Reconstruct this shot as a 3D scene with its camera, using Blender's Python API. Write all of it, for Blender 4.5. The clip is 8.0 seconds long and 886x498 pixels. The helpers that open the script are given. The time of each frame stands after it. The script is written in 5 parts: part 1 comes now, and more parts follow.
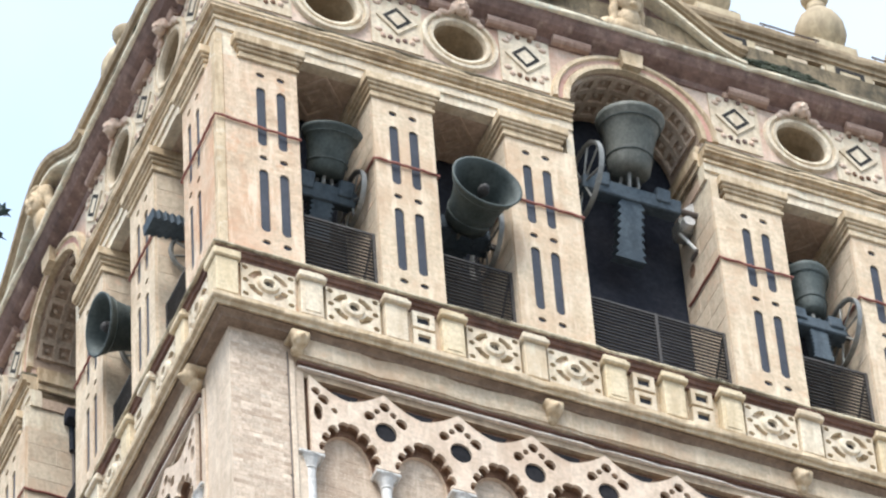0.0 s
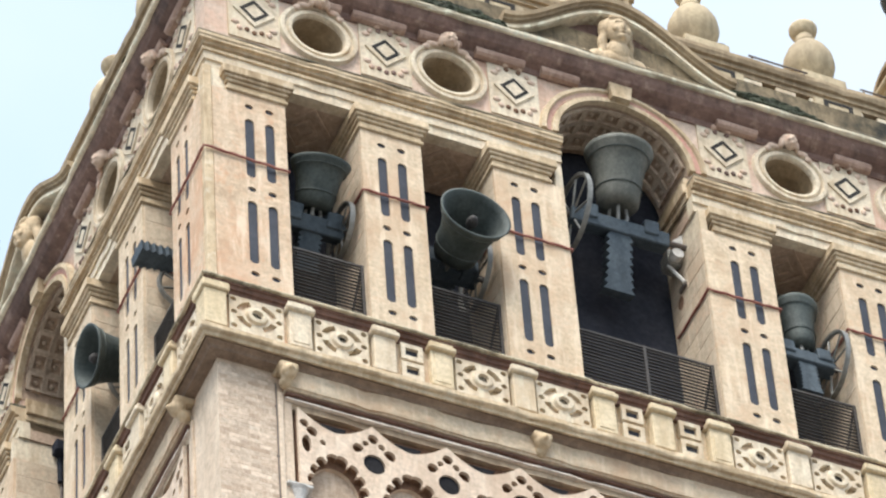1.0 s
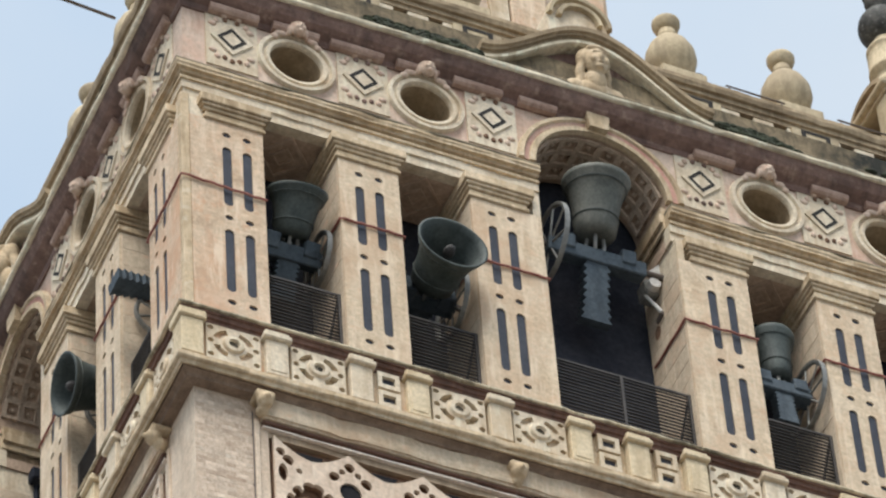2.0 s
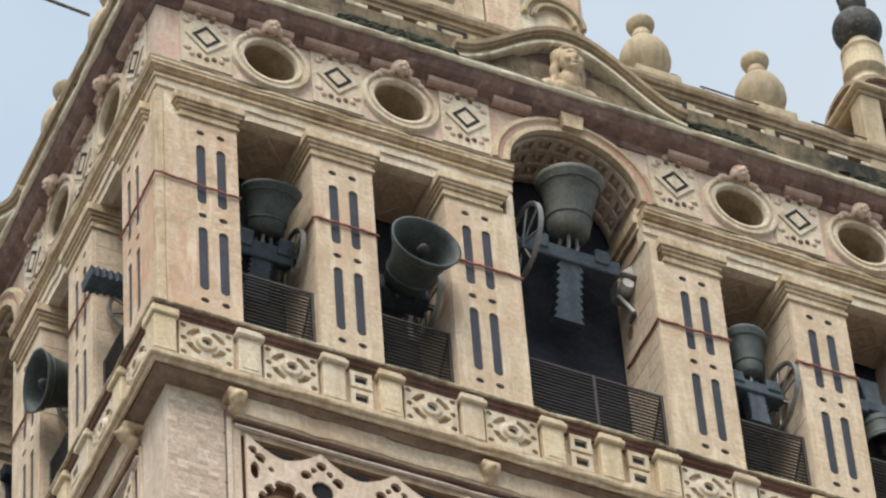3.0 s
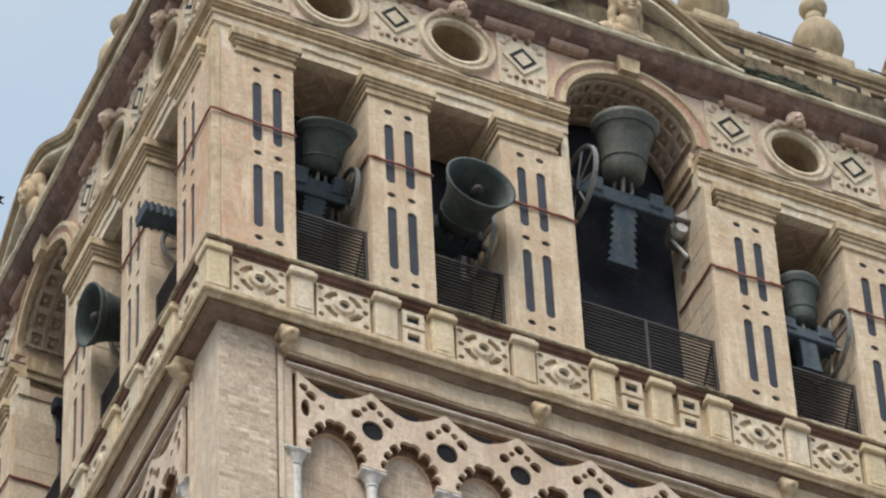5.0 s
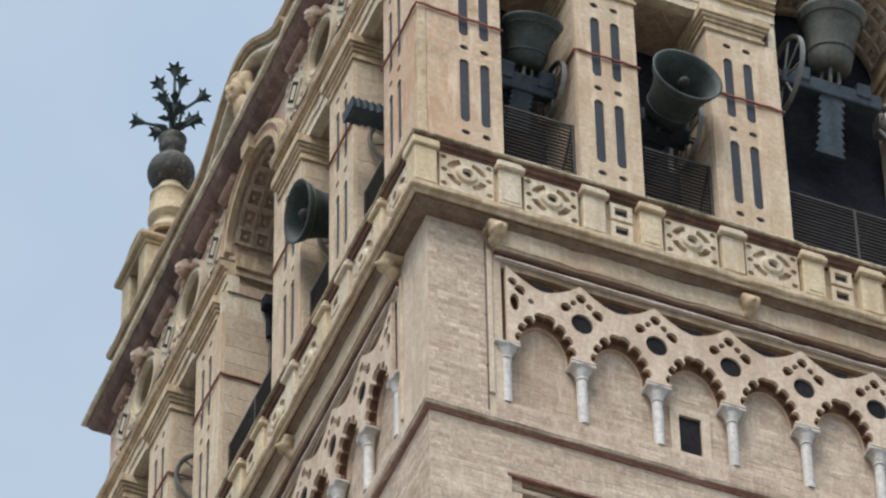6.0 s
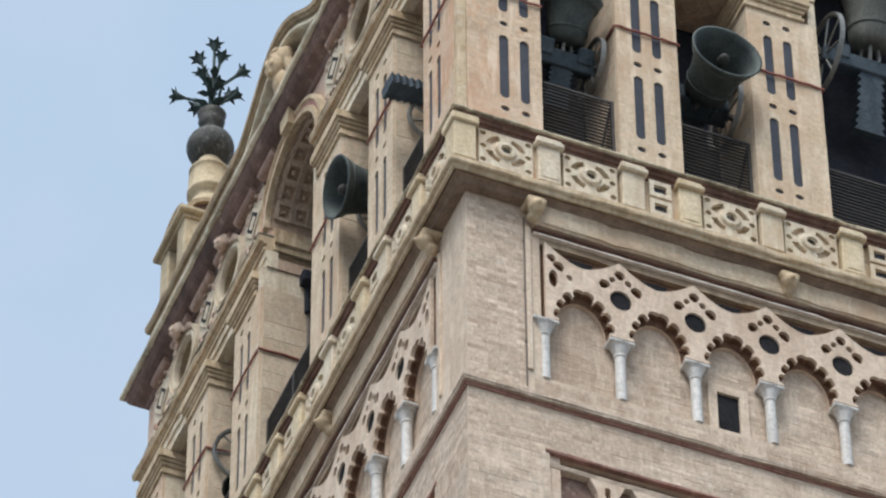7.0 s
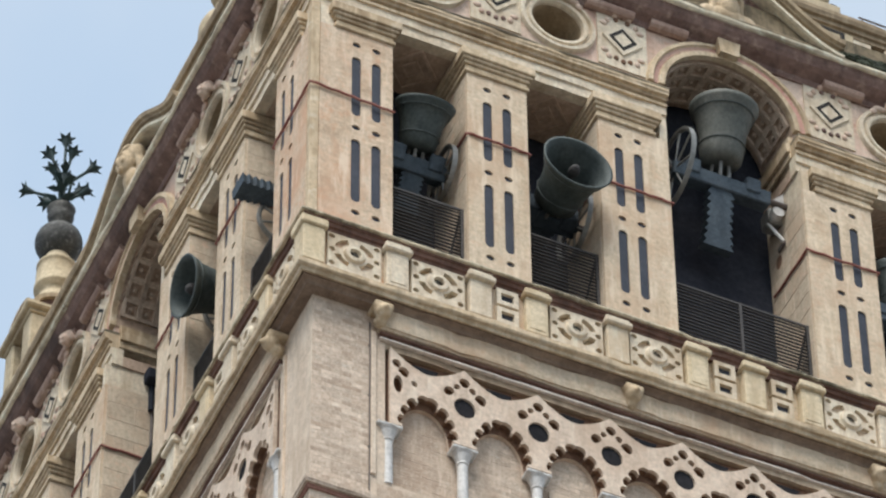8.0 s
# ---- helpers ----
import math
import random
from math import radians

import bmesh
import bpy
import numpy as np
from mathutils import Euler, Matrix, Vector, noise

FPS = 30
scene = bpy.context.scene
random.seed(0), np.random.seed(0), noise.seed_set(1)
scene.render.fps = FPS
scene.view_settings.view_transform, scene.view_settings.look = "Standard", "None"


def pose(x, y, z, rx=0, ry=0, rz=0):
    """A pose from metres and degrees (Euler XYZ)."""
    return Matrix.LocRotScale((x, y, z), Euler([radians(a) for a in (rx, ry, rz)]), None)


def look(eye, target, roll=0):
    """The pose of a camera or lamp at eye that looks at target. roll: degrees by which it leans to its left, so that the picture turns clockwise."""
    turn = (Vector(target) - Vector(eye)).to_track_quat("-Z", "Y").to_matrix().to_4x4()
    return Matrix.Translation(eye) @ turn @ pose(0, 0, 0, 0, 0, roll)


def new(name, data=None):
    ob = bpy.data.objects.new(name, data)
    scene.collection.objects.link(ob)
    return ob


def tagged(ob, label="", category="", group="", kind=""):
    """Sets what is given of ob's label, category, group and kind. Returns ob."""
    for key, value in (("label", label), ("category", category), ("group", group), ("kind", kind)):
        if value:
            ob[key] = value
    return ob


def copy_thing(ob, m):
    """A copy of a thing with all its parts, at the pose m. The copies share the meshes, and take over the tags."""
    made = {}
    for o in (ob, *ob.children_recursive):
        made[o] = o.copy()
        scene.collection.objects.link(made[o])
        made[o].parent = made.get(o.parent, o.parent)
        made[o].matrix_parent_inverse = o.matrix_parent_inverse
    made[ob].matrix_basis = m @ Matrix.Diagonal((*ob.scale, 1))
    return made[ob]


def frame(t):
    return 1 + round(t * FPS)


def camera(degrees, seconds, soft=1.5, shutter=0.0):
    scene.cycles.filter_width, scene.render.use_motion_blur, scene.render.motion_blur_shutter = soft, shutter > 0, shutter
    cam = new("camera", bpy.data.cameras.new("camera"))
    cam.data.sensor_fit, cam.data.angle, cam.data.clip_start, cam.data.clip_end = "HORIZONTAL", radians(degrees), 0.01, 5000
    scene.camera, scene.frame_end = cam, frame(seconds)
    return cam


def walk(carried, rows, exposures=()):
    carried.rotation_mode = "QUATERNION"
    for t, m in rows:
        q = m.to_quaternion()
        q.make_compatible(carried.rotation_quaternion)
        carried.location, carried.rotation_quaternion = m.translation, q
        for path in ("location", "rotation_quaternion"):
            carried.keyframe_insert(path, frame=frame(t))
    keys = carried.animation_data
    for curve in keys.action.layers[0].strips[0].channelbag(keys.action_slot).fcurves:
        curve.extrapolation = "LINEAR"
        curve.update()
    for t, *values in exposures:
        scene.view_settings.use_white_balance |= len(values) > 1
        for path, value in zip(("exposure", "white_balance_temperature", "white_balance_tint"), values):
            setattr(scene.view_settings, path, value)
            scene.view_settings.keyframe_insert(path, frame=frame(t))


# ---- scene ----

# ---------------- camera ----------------
cam = camera(9.97, 8.0, soft=2.3)
EYE = (-18.45, -43.908, 1.6)
TURNS = [
    (0.0, -26.463, 48.243, -4.529), (0.5, -26.525, 48.348, -4.595), (1.0, -26.700, 48.591, -4.652),
    (1.5, -26.942, 48.873, -4.739), (3.0, -27.586, 48.861, -4.797), (3.5, -27.824, 48.781, -4.593),
    (4.0, -28.014, 48.756, -4.151), (4.2, -28.075, 48.772, -3.991), (5.3, -25.502, 47.844, -2.379),
    (5.5, -24.663, 47.569, -1.920), (6.0, -23.059, 47.123, -1.096), (6.5, -22.450, 46.922, -0.714),
    (7.0, -22.412, 46.859, -0.395), (7.5, -23.250, 47.260, -0.387), (8.0, -24.974, 48.023, -0.583),
]
walk(cam, [(t, pose(*EYE, 90 + b, 0, a) @ pose(0, 0, 0, 0, 0, c)) for t, a, b, c in TURNS],
     exposures=[(0.0, 1.04, 6180, 10), (0.5, 0.62, 6600, 10), (1.0, 0.92, 6500, 10), (1.5, 0.58, 6480, 10), (3.0, 0.41, 6680, 10), (4.2, 0.44, 6680, 10), (5.3, 0.25, 6580, 10), (6.0, 0.21, 6400, 10), (6.5, 0.29, 6220, 10), (7.0, 0.31, 6220, 10), (7.5, 0.21, 6200, 10), (8.0, 0.39, 6340, 10)])

# ---------------- world and sun: a thin bright overcast ----------------
SUN_EL, SUN_AZ = 58.0, 221.0     # azimuth: degrees clockwise from +Y
world = bpy.data.worlds.new("sky")
scene.world = world
world.use_nodes = True
wn, wl = world.node_tree.nodes, world.node_tree.links
sky = wn.new("ShaderNodeTexSky")
sky.sky_type, sky.sun_disc = "NISHITA", False
sky.sun_elevation, sky.sun_rotation = radians(SUN_EL), radians(SUN_AZ)
sky.dust_density, sky.air_density = 3.0, 1.2
veil = wn.new("ShaderNodeMixRGB")
veil.inputs[0].default_value = 0.72
veil.inputs[2].default_value = (5.55, 6.5, 7.85, 1)
thin = wn.new("ShaderNodeTexNoise")
thin.inputs["Scale"].default_value, thin.inputs["Detail"].default_value = 5.0, 5.0
cloud = wn.new("ShaderNodeMixRGB")
cloud.inputs[1].default_value, cloud.inputs[2].default_value = (4.85, 6.15, 7.6, 1), (6.35, 7.15, 7.85, 1)
spread = wn.new("ShaderNodeMapRange")
spread.inputs[1].default_value, spread.inputs[2].default_value = 0.36, 0.64
place_on_sky = wn.new("ShaderNodeTexCoord")
wl.new(place_on_sky.outputs["Generated"], thin.inputs["Vector"])
wl.new(thin.outputs["Fac"], spread.inputs[0])
wl.new(spread.outputs[0], cloud.inputs[0])
wl.new(cloud.outputs[0], veil.inputs[2])
wl.new(sky.outputs[0], veil.inputs[1])
wl.new(veil.outputs[0], wn["Background"].inputs[0])
wn["Background"].inputs[1].default_value = 0.100

sun = new("sun", bpy.data.lights.new("sun", "SUN"))
sun.data.energy, sun.data.angle, sun.data.color = 3.0, radians(32), (1.0, 0.965, 0.90)
az, el = radians(SUN_AZ), radians(SUN_EL)
sun.matrix_world = look((0, 0, 150), Vector((0, 0, 150)) - Vector((math.sin(az) * math.cos(el), math.cos(az) * math.cos(el), math.sin(el))))


# ---------------- materials ----------------
def surface(name, c1, c2, grime=(0.12, 0.09, 0.07), grime_amount=0.35, scale=1.0, rough=0.85, bump=0.25, metal=0.0, fleck=None, island=0.0, spec=0.3, stain=None, bleach=0.6, courses=0.0):
    """A weathered surface: two tones in broad patches, fine grain, run-down grime, relief."""
    m = bpy.data.materials.new(name)
    m.use_nodes = True
    n, l = m.node_tree.nodes, m.node_tree.links
    b = n["Principled BSDF"]
    tc = n.new("ShaderNodeTexCoord")
    info = n.new("ShaderNodeObjectInfo")
    off = n.new("ShaderNodeVectorMath"); off.operation = "MULTIPLY_ADD"
    comb = n.new("ShaderNodeCombineXYZ")
    for i in range(3):
        l.new(info.outputs["Random"], comb.inputs[i])
    off.inputs[1].default_value = (37, 53, 29)
    l.new(comb.outputs[0], off.inputs[0])
    l.new(tc.outputs["Object"], off.inputs[2])

    def noise_at(sc, detail, stretch=(1, 1, 1)):
        mp = n.new("ShaderNodeMapping"); mp.inputs["Scale"].default_value = stretch
        l.new(off.outputs[0], mp.inputs[0])
        t = n.new("ShaderNodeTexNoise"); t.inputs["Scale"].default_value = sc; t.inputs["Detail"].default_value = detail
        t.inputs["Roughness"].default_value = 0.65
        l.new(mp.outputs[0], t.inputs["Vector"])
        return t.outputs["Fac"]

    def ramp(src, lo, hi):
        r = n.new("ShaderNodeMapRange"); r.inputs[1].default_value, r.inputs[2].default_value = lo, hi
        l.new(src, r.inputs[0])
        return r.outputs[0]

    def mix(fac, a, c, mode="MIX"):
        x = n.new("ShaderNodeMixRGB"); x.blend_type = mode
        for sock, v in zip(x.inputs, (fac, a, c)):
            if hasattr(v, "links"):
                l.new(v, sock)
            elif isinstance(v, float):
                sock.default_value = v
            else:
                sock.default_value = (*v, 1)
        return x.outputs[0]

    broad = noise_at(1.6 * scale, 6)
    fine = noise_at(14 * scale, 8)
    streak = noise_at(2.2 * scale, 5, (2.5, 2.5, 0.45))
    col = mix(ramp(broad, 0.35, 0.65), c1, c2)
    tone = n.new("ShaderNodeMapRange"); tone.inputs[1].default_value, tone.inputs[2].default_value = 0.25, 0.75
    tone.inputs[3].default_value, tone.inputs[4].default_value = 0.70, 1.27
    l.new(fine, tone.inputs[0])
    gr = n.new("ShaderNodeCombineXYZ")
    for i in range(3):
        l.new(tone.outputs[0], gr.inputs[i])
    col = mix(1.0, col, gr.outputs[0], "MULTIPLY")
    if fleck:
        col = mix(ramp(noise_at(5.0 * scale, 4), 0.56, 0.7), col, fleck)
    if island:
        geo = n.new("ShaderNodeNewGeometry")
        add = n.new("ShaderNodeMath"); add.operation = "ADD"
        l.new(geo.outputs["Random Per Island"], add.inputs[0]); l.new(info.outputs["Random"], add.inputs[1])
        fr = n.new("ShaderNodeMath"); fr.operation = "FRACT"; l.new(add.outputs[0], fr.inputs[0])
        val = n.new("ShaderNodeMapRange"); val.inputs[3].default_value, val.inputs[4].default_value = 1 - island, 1 + island
        l.new(fr.outputs[0], val.inputs[0])
        g2 = n.new("ShaderNodeCombineXYZ")
        for i in range(3):
            l.new(val.outputs[0], g2.inputs[i])
        col = mix(1.0, col, g2.outputs[0], "MULTIPLY")
    if courses:
        # thin brick coursing that shows through the worn plaster
        sep = n.new("ShaderNodeSeparateXYZ"); l.new(tc.outputs["Object"], sep.inputs[0])
        along = n.new("ShaderNodeMath"); along.operation = "ADD"
        l.new(sep.outputs[0], along.inputs[0]); l.new(sep.outputs[1], along.inputs[1])
        flat = n.new("ShaderNodeCombineXYZ"); l.new(along.outputs[0], flat.inputs[0]); l.new(sep.outputs[2], flat.inputs[1])
        bond = n.new("ShaderNodeTexBrick")
        bond.inputs["Scale"].default_value, bond.inputs["Brick Width"].default_value, bond.inputs["Row Height"].default_value = 1.0, 0.28, 0.082
        bond.inputs["Mortar Size"].default_value, bond.inputs["Mortar Smooth"].default_value = 0.007, 0.6
        bond.inputs["Color1"].default_value, bond.inputs["Color2"].default_value, bond.inputs["Mortar"].default_value = (1.12, 1.10, 1.06, 1), (0.86, 0.82, 0.78, 1), (0.97, 0.95, 0.92, 1)
        l.new(flat.outputs[0], bond.inputs["Vector"])
        bare = n.new("ShaderNodeMath"); bare.operation = "MULTIPLY"; bare.inputs[1].default_value = courses
        l.new(ramp(noise_at(0.9, 4), 0.38, 0.6), bare.inputs[0])
        col = mix(bare.outputs[0], col, mix(1.0, col, bond.outputs["Color"], "MULTIPLY"))
    if stain:
        patch = noise_at(0.55, 7, (1.0, 1.0, 0.7))
        edge = noise_at(3.5, 6)
        both = n.new("ShaderNodeMath"); both.operation = "MULTIPLY_ADD"; both.inputs[1].default_value = 0.35
        l.new(edge, both.inputs[0]); l.new(patch, both.inputs[2])
        cut = n.new("ShaderNodeMath"); cut.operation = "MULTIPLY"; cut.inputs[1].default_value = stain[1]
        l.new(ramp(both.outputs[0], 0.66, 0.84), cut.inputs[0])
        col = mix(cut.outputs[0], col, stain[0])
        pale_run = n.new("ShaderNodeMath"); pale_run.operation = "MULTIPLY"; pale_run.inputs[1].default_value = bleach
        l.new(ramp(noise_at(2.6 * scale, 6, (2.6, 2.6, 0.4)), 0.52, 0.68), pale_run.inputs[0])
        col = mix(pale_run.outputs[0], col, tuple(min(0.74, v * 1.13 + 0.02) for v in c2))
    if grime_amount:
        lim = n.new("ShaderNodeMath"); lim.operation = "MULTIPLY"; lim.inputs[1].default_value = grime_amount
        l.new(ramp(streak, 0.5, 0.78), lim.inputs[0])
        col = mix(lim.outputs[0], col, grime)
    l.new(col, b.inputs["Base Color"])
    b.inputs["Roughness"].default_value, b.inputs["Metallic"].default_value = rough, metal
    b.inputs["Specular IOR Level"].default_value = spec
    bp = n.new("ShaderNodeBump"); bp.inputs["Strength"].default_value, bp.inputs["Distance"].default_value = bump, 0.03
    l.new(fine, bp.inputs["Height"]); l.new(bp.outputs[0], b.inputs["Normal"])
    return m


STONE = surface("limestone", (0.481, 0.364, 0.229), (0.622, 0.498, 0.343), grime=(0.15, 0.105, 0.06), grime_amount=0.55, fleck=(0.64, 0.55, 0.41), stain=((0.25, 0.165, 0.085), 0.65))
PALE = surface("pale_limestone", (0.58, 0.485, 0.36), (0.69, 0.60, 0.465), grime=(0.27, 0.185, 0.105), grime_amount=0.55, stain=((0.42, 0.295, 0.165), 0.6))
PINK = surface("pink_plaster", (0.504, 0.382, 0.267), (0.636, 0.511, 0.381), grime=(0.40, 0.25, 0.155), grime_amount=0.5, fleck=(0.56, 0.36, 0.235), stain=((0.53, 0.30, 0.18), 0.7), bleach=0.8, courses=0.9)
CREAM = surface("cream_plaster", (0.514, 0.407, 0.286), (0.636, 0.526, 0.390), grime=(0.38, 0.26, 0.165), grime_amount=0.5, fleck=(0.56, 0.41, 0.285), stain=((0.50, 0.33, 0.21), 0.65), bleach=0.8, courses=0.8)
BRICK = surface("brick", (0.450, 0.350, 0.265), (0.630, 0.515, 0.405), grime=(0.27, 0.195, 0.14), grime_amount=0.6, scale=1.6, island=0.15, fleck=(0.66, 0.57, 0.465), stain=((0.38, 0.27, 0.19), 0.75))
MORTAR = surface("mortar", (0.541, 0.429, 0.324), (0.662, 0.543, 0.423), grime=(0.30, 0.22, 0.155), grime_amount=0.4, stain=((0.43, 0.315, 0.22), 0.5))
STUCCO = surface("arcade_stucco", (0.567, 0.441, 0.334), (0.678, 0.549, 0.432), grime=(0.24, 0.165, 0.115), grime_amount=0.5, stain=((0.42, 0.295, 0.205), 0.6))
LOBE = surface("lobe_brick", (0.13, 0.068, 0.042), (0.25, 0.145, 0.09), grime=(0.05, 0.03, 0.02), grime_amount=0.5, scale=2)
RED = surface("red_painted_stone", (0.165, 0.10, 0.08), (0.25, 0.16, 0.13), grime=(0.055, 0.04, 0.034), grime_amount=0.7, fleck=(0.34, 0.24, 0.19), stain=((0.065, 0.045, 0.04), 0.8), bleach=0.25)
ROSE = surface("rose_stone", (0.33, 0.215, 0.165), (0.43, 0.305, 0.24), grime=(0.14, 0.085, 0.07), grime_amount=0.6, fleck=(0.50, 0.37, 0.30), stain=((0.20, 0.115, 0.09), 0.6), bleach=0.3)
PAINT = surface("faded_red_paint", (0.42, 0.185, 0.15), (0.50, 0.28, 0.225), grime=(0.50, 0.40, 0.30), grime_amount=0.6, fleck=(0.56, 0.45, 0.35), stain=((0.55, 0.44, 0.33), 0.55), bleach=0.25)
MOSS = surface("mossy_stone", (0.10, 0.076, 0.044), (0.215, 0.165, 0.10), grime=(0.016, 0.018, 0.011), grime_amount=0.95, scale=1.4, stain=((0.012, 0.013, 0.009), 1.0), bleach=0.15)
# browner than the fronts: part of the soffits' shade is in this colour
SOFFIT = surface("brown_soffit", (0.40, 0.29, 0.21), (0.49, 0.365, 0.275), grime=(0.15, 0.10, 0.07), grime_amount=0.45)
GLAZE = surface("dark_glazed_tile", (0.026, 0.029, 0.040), (0.045, 0.048, 0.062), grime=(0.012, 0.012, 0.015), grime_amount=0.3, rough=0.45, bump=0.1, spec=0.35)
MARBLE = surface("white_marble", (0.52, 0.505, 0.48), (0.64, 0.62, 0.59), grime=(0.28, 0.245, 0.20), grime_amount=0.5, rough=0.6)
BRONZE = surface("green_bronze", (0.046, 0.058, 0.056), (0.085, 0.10, 0.094), grime=(0.02, 0.024, 0.024), grime_amount=0.55, rough=0.65, metal=0.1, scale=1.5)
# lighter copy of the bronze: the light on the large bell is in its colour
LITBRONZE = surface("pale_green_bronze", (0.10, 0.106, 0.094), (0.175, 0.175, 0.152), grime=(0.055, 0.06, 0.054), grime_amount=0.5, rough=0.65, metal=0.1, scale=1.5)
YOKE = surface("blue_painted_yoke", (0.058, 0.076, 0.095), (0.092, 0.115, 0.134), grime=(0.022, 0.027, 0.032), grime_amount=0.55, rough=0.7, spec=0.15)
STEEL = surface("grey_steel", (0.20, 0.20, 0.19), (0.30, 0.30, 0.28), grime=(0.08, 0.06, 0.05), grime_amount=0.5, rough=0.5, metal=0.4)
IRON = surface("rusted_iron", (0.115, 0.095, 0.083), (0.16, 0.13, 0.115), grime=(0.05, 0.04, 0.034), grime_amount=0.4, rough=0.7)
GRILLE = surface("dark_grey_grille", (0.042, 0.039, 0.038), (0.07, 0.063, 0.059), grime=(0.05, 0.035, 0.028), grime_amount=0.5, rough=0.7)
CORD = surface("red_cord", (0.25, 0.09, 0.072), (0.37, 0.155, 0.125), grime=(0.13, 0.06, 0.045), grime_amount=0.6, scale=3)
RAIL = surface("brown_rail_tile", (0.125, 0.066, 0.046), (0.20, 0.112, 0.082), grime=(0.04, 0.03, 0.025), grime_amount=0.65)
REDBRICK = surface("red_brick_edge", (0.27, 0.125, 0.095), (0.38, 0.22, 0.17), grime=(0.08, 0.05, 0.04), grime_amount=0.6, scale=2, stain=((0.10, 0.055, 0.045), 0.7), bleach=0.3)
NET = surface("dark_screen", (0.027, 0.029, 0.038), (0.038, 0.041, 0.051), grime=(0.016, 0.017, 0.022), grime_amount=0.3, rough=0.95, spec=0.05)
URNS = surface("ochre_urn_stone", (0.42, 0.34, 0.22), (0.54, 0.45, 0.305), grime=(0.19, 0.15, 0.10), grime_amount=0.6, stain=((0.26, 0.205, 0.14), 0.65), bleach=0.4)
COFFER = surface("coffer_stone", (0.47, 0.365, 0.275), (0.57, 0.455, 0.35), grime=(0.18, 0.125, 0.09), grime_amount=0.45)
OCHRE = surface("ochre_limestone", (0.56, 0.455, 0.295), (0.63, 0.525, 0.365), grime=(0.32, 0.22, 0.12), grime_amount=0.5, stain=((0.45, 0.32, 0.17), 0.5))
BLACK = surface("black_tile", (0.028, 0.027, 0.026), (0.045, 0.042, 0.04), grime=(0.10, 0.09, 0.08), grime_amount=0.3, rough=0.8, spec=0.1)
ASHLAR = surface("ashlar", (0.461, 0.371, 0.273), (0.536, 0.446, 0.334), grime=(0.36, 0.25, 0.16), grime_amount=0.45, island=0.08, fleck=(0.60, 0.43, 0.31), stain=((0.47, 0.33, 0.22), 0.5))
FIELD = surface("pink_frieze_plaster", (0.527, 0.391, 0.300), (0.638, 0.505, 0.404), grime=(0.36, 0.225, 0.16), grime_amount=0.55, fleck=(0.56, 0.365, 0.275), stain=((0.50, 0.285, 0.205), 0.65))
SLATE = surface("slate_disc", (0.021, 0.021, 0.023), (0.034, 0.033, 0.036), grime=(0.012, 0.011, 0.011), grime_amount=0.3, rough=1.0, spec=0.02)
DUSK = surface("stained_brown_ledge", (0.34, 0.255, 0.17), (0.47, 0.365, 0.26), grime=(0.13, 0.09, 0.055), grime_amount=0.6, stain=((0.23, 0.16, 0.10), 0.7), bleach=0.35)
EDGE = surface("bright_worn_edge", (0.66, 0.575, 0.42), (0.74, 0.66, 0.51), grime=(0.16, 0.12, 0.07), grime_amount=0.4, stain=((0.09, 0.07, 0.04), 0.6), bleach=0.9)
LIPS = surface("stained_lip_stone", (0.58, 0.48, 0.33), (0.66, 0.57, 0.42), grime=(0.04, 0.036, 0.022), grime_amount=0.75, stain=((0.05, 0.043, 0.025), 0.85))
FILLET = surface("pinkish_white_fillet", (0.66, 0.56, 0.47), (0.74, 0.65, 0.56), grime=(0.40, 0.29, 0.21), grime_amount=0.35)
DARKRIM = surface("lichen_rim", (0.17, 0.14, 0.095), (0.30, 0.25, 0.17), grime=(0.05, 0.047, 0.03), grime_amount=0.8, scale=1.5, stain=((0.06, 0.056, 0.036), 0.8), bleach=0.4)
# darker than the ledge stone: the underside's shade is put into the colour
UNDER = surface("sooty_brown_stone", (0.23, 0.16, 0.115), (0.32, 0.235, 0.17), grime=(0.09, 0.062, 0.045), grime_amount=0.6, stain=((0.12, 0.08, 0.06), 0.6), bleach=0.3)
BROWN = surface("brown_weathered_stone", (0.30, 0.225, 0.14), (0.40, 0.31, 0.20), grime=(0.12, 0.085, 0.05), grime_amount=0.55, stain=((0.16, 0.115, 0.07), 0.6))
BALL = surface("dark_bronze_ball", (0.028, 0.030, 0.030), (0.085, 0.083, 0.075), grime=(0.13, 0.13, 0.115), grime_amount=0.6, rough=0.6, metal=0.15, scale=2.5, bump=0.8, fleck=(0.20, 0.20, 0.19))
WEED = surface("moss_green", (0.014, 0.018, 0.010), (0.040, 0.050, 0.024), grime=(0.010, 0.011, 0.008), grime_amount=0.6, scale=3, fleck=(0.07, 0.062, 0.04))
LILY = surface("verdigris_iron", (0.02, 0.035, 0.038), (0.035, 0.065, 0.062), grime=(0.01, 0.012, 0.015), grime_amount=0.4, rough=0.6)
PAVING = surface("paving", (0.15, 0.143, 0.134), (0.20, 0.19, 0.178), grime_amount=0.3, scale=0.3)

# ---------------- building helpers ----------------
W, MID = 13.6, 6.8
ORG = {}
MATS = {}


def thing(name, at, label, category, group="", kind=""):
    ob = new(name)
    ob.empty_display_size = 0.2
    ob.location = at
    ORG[ob] = Vector(at)
    return tagged(ob, label, category, group, kind)


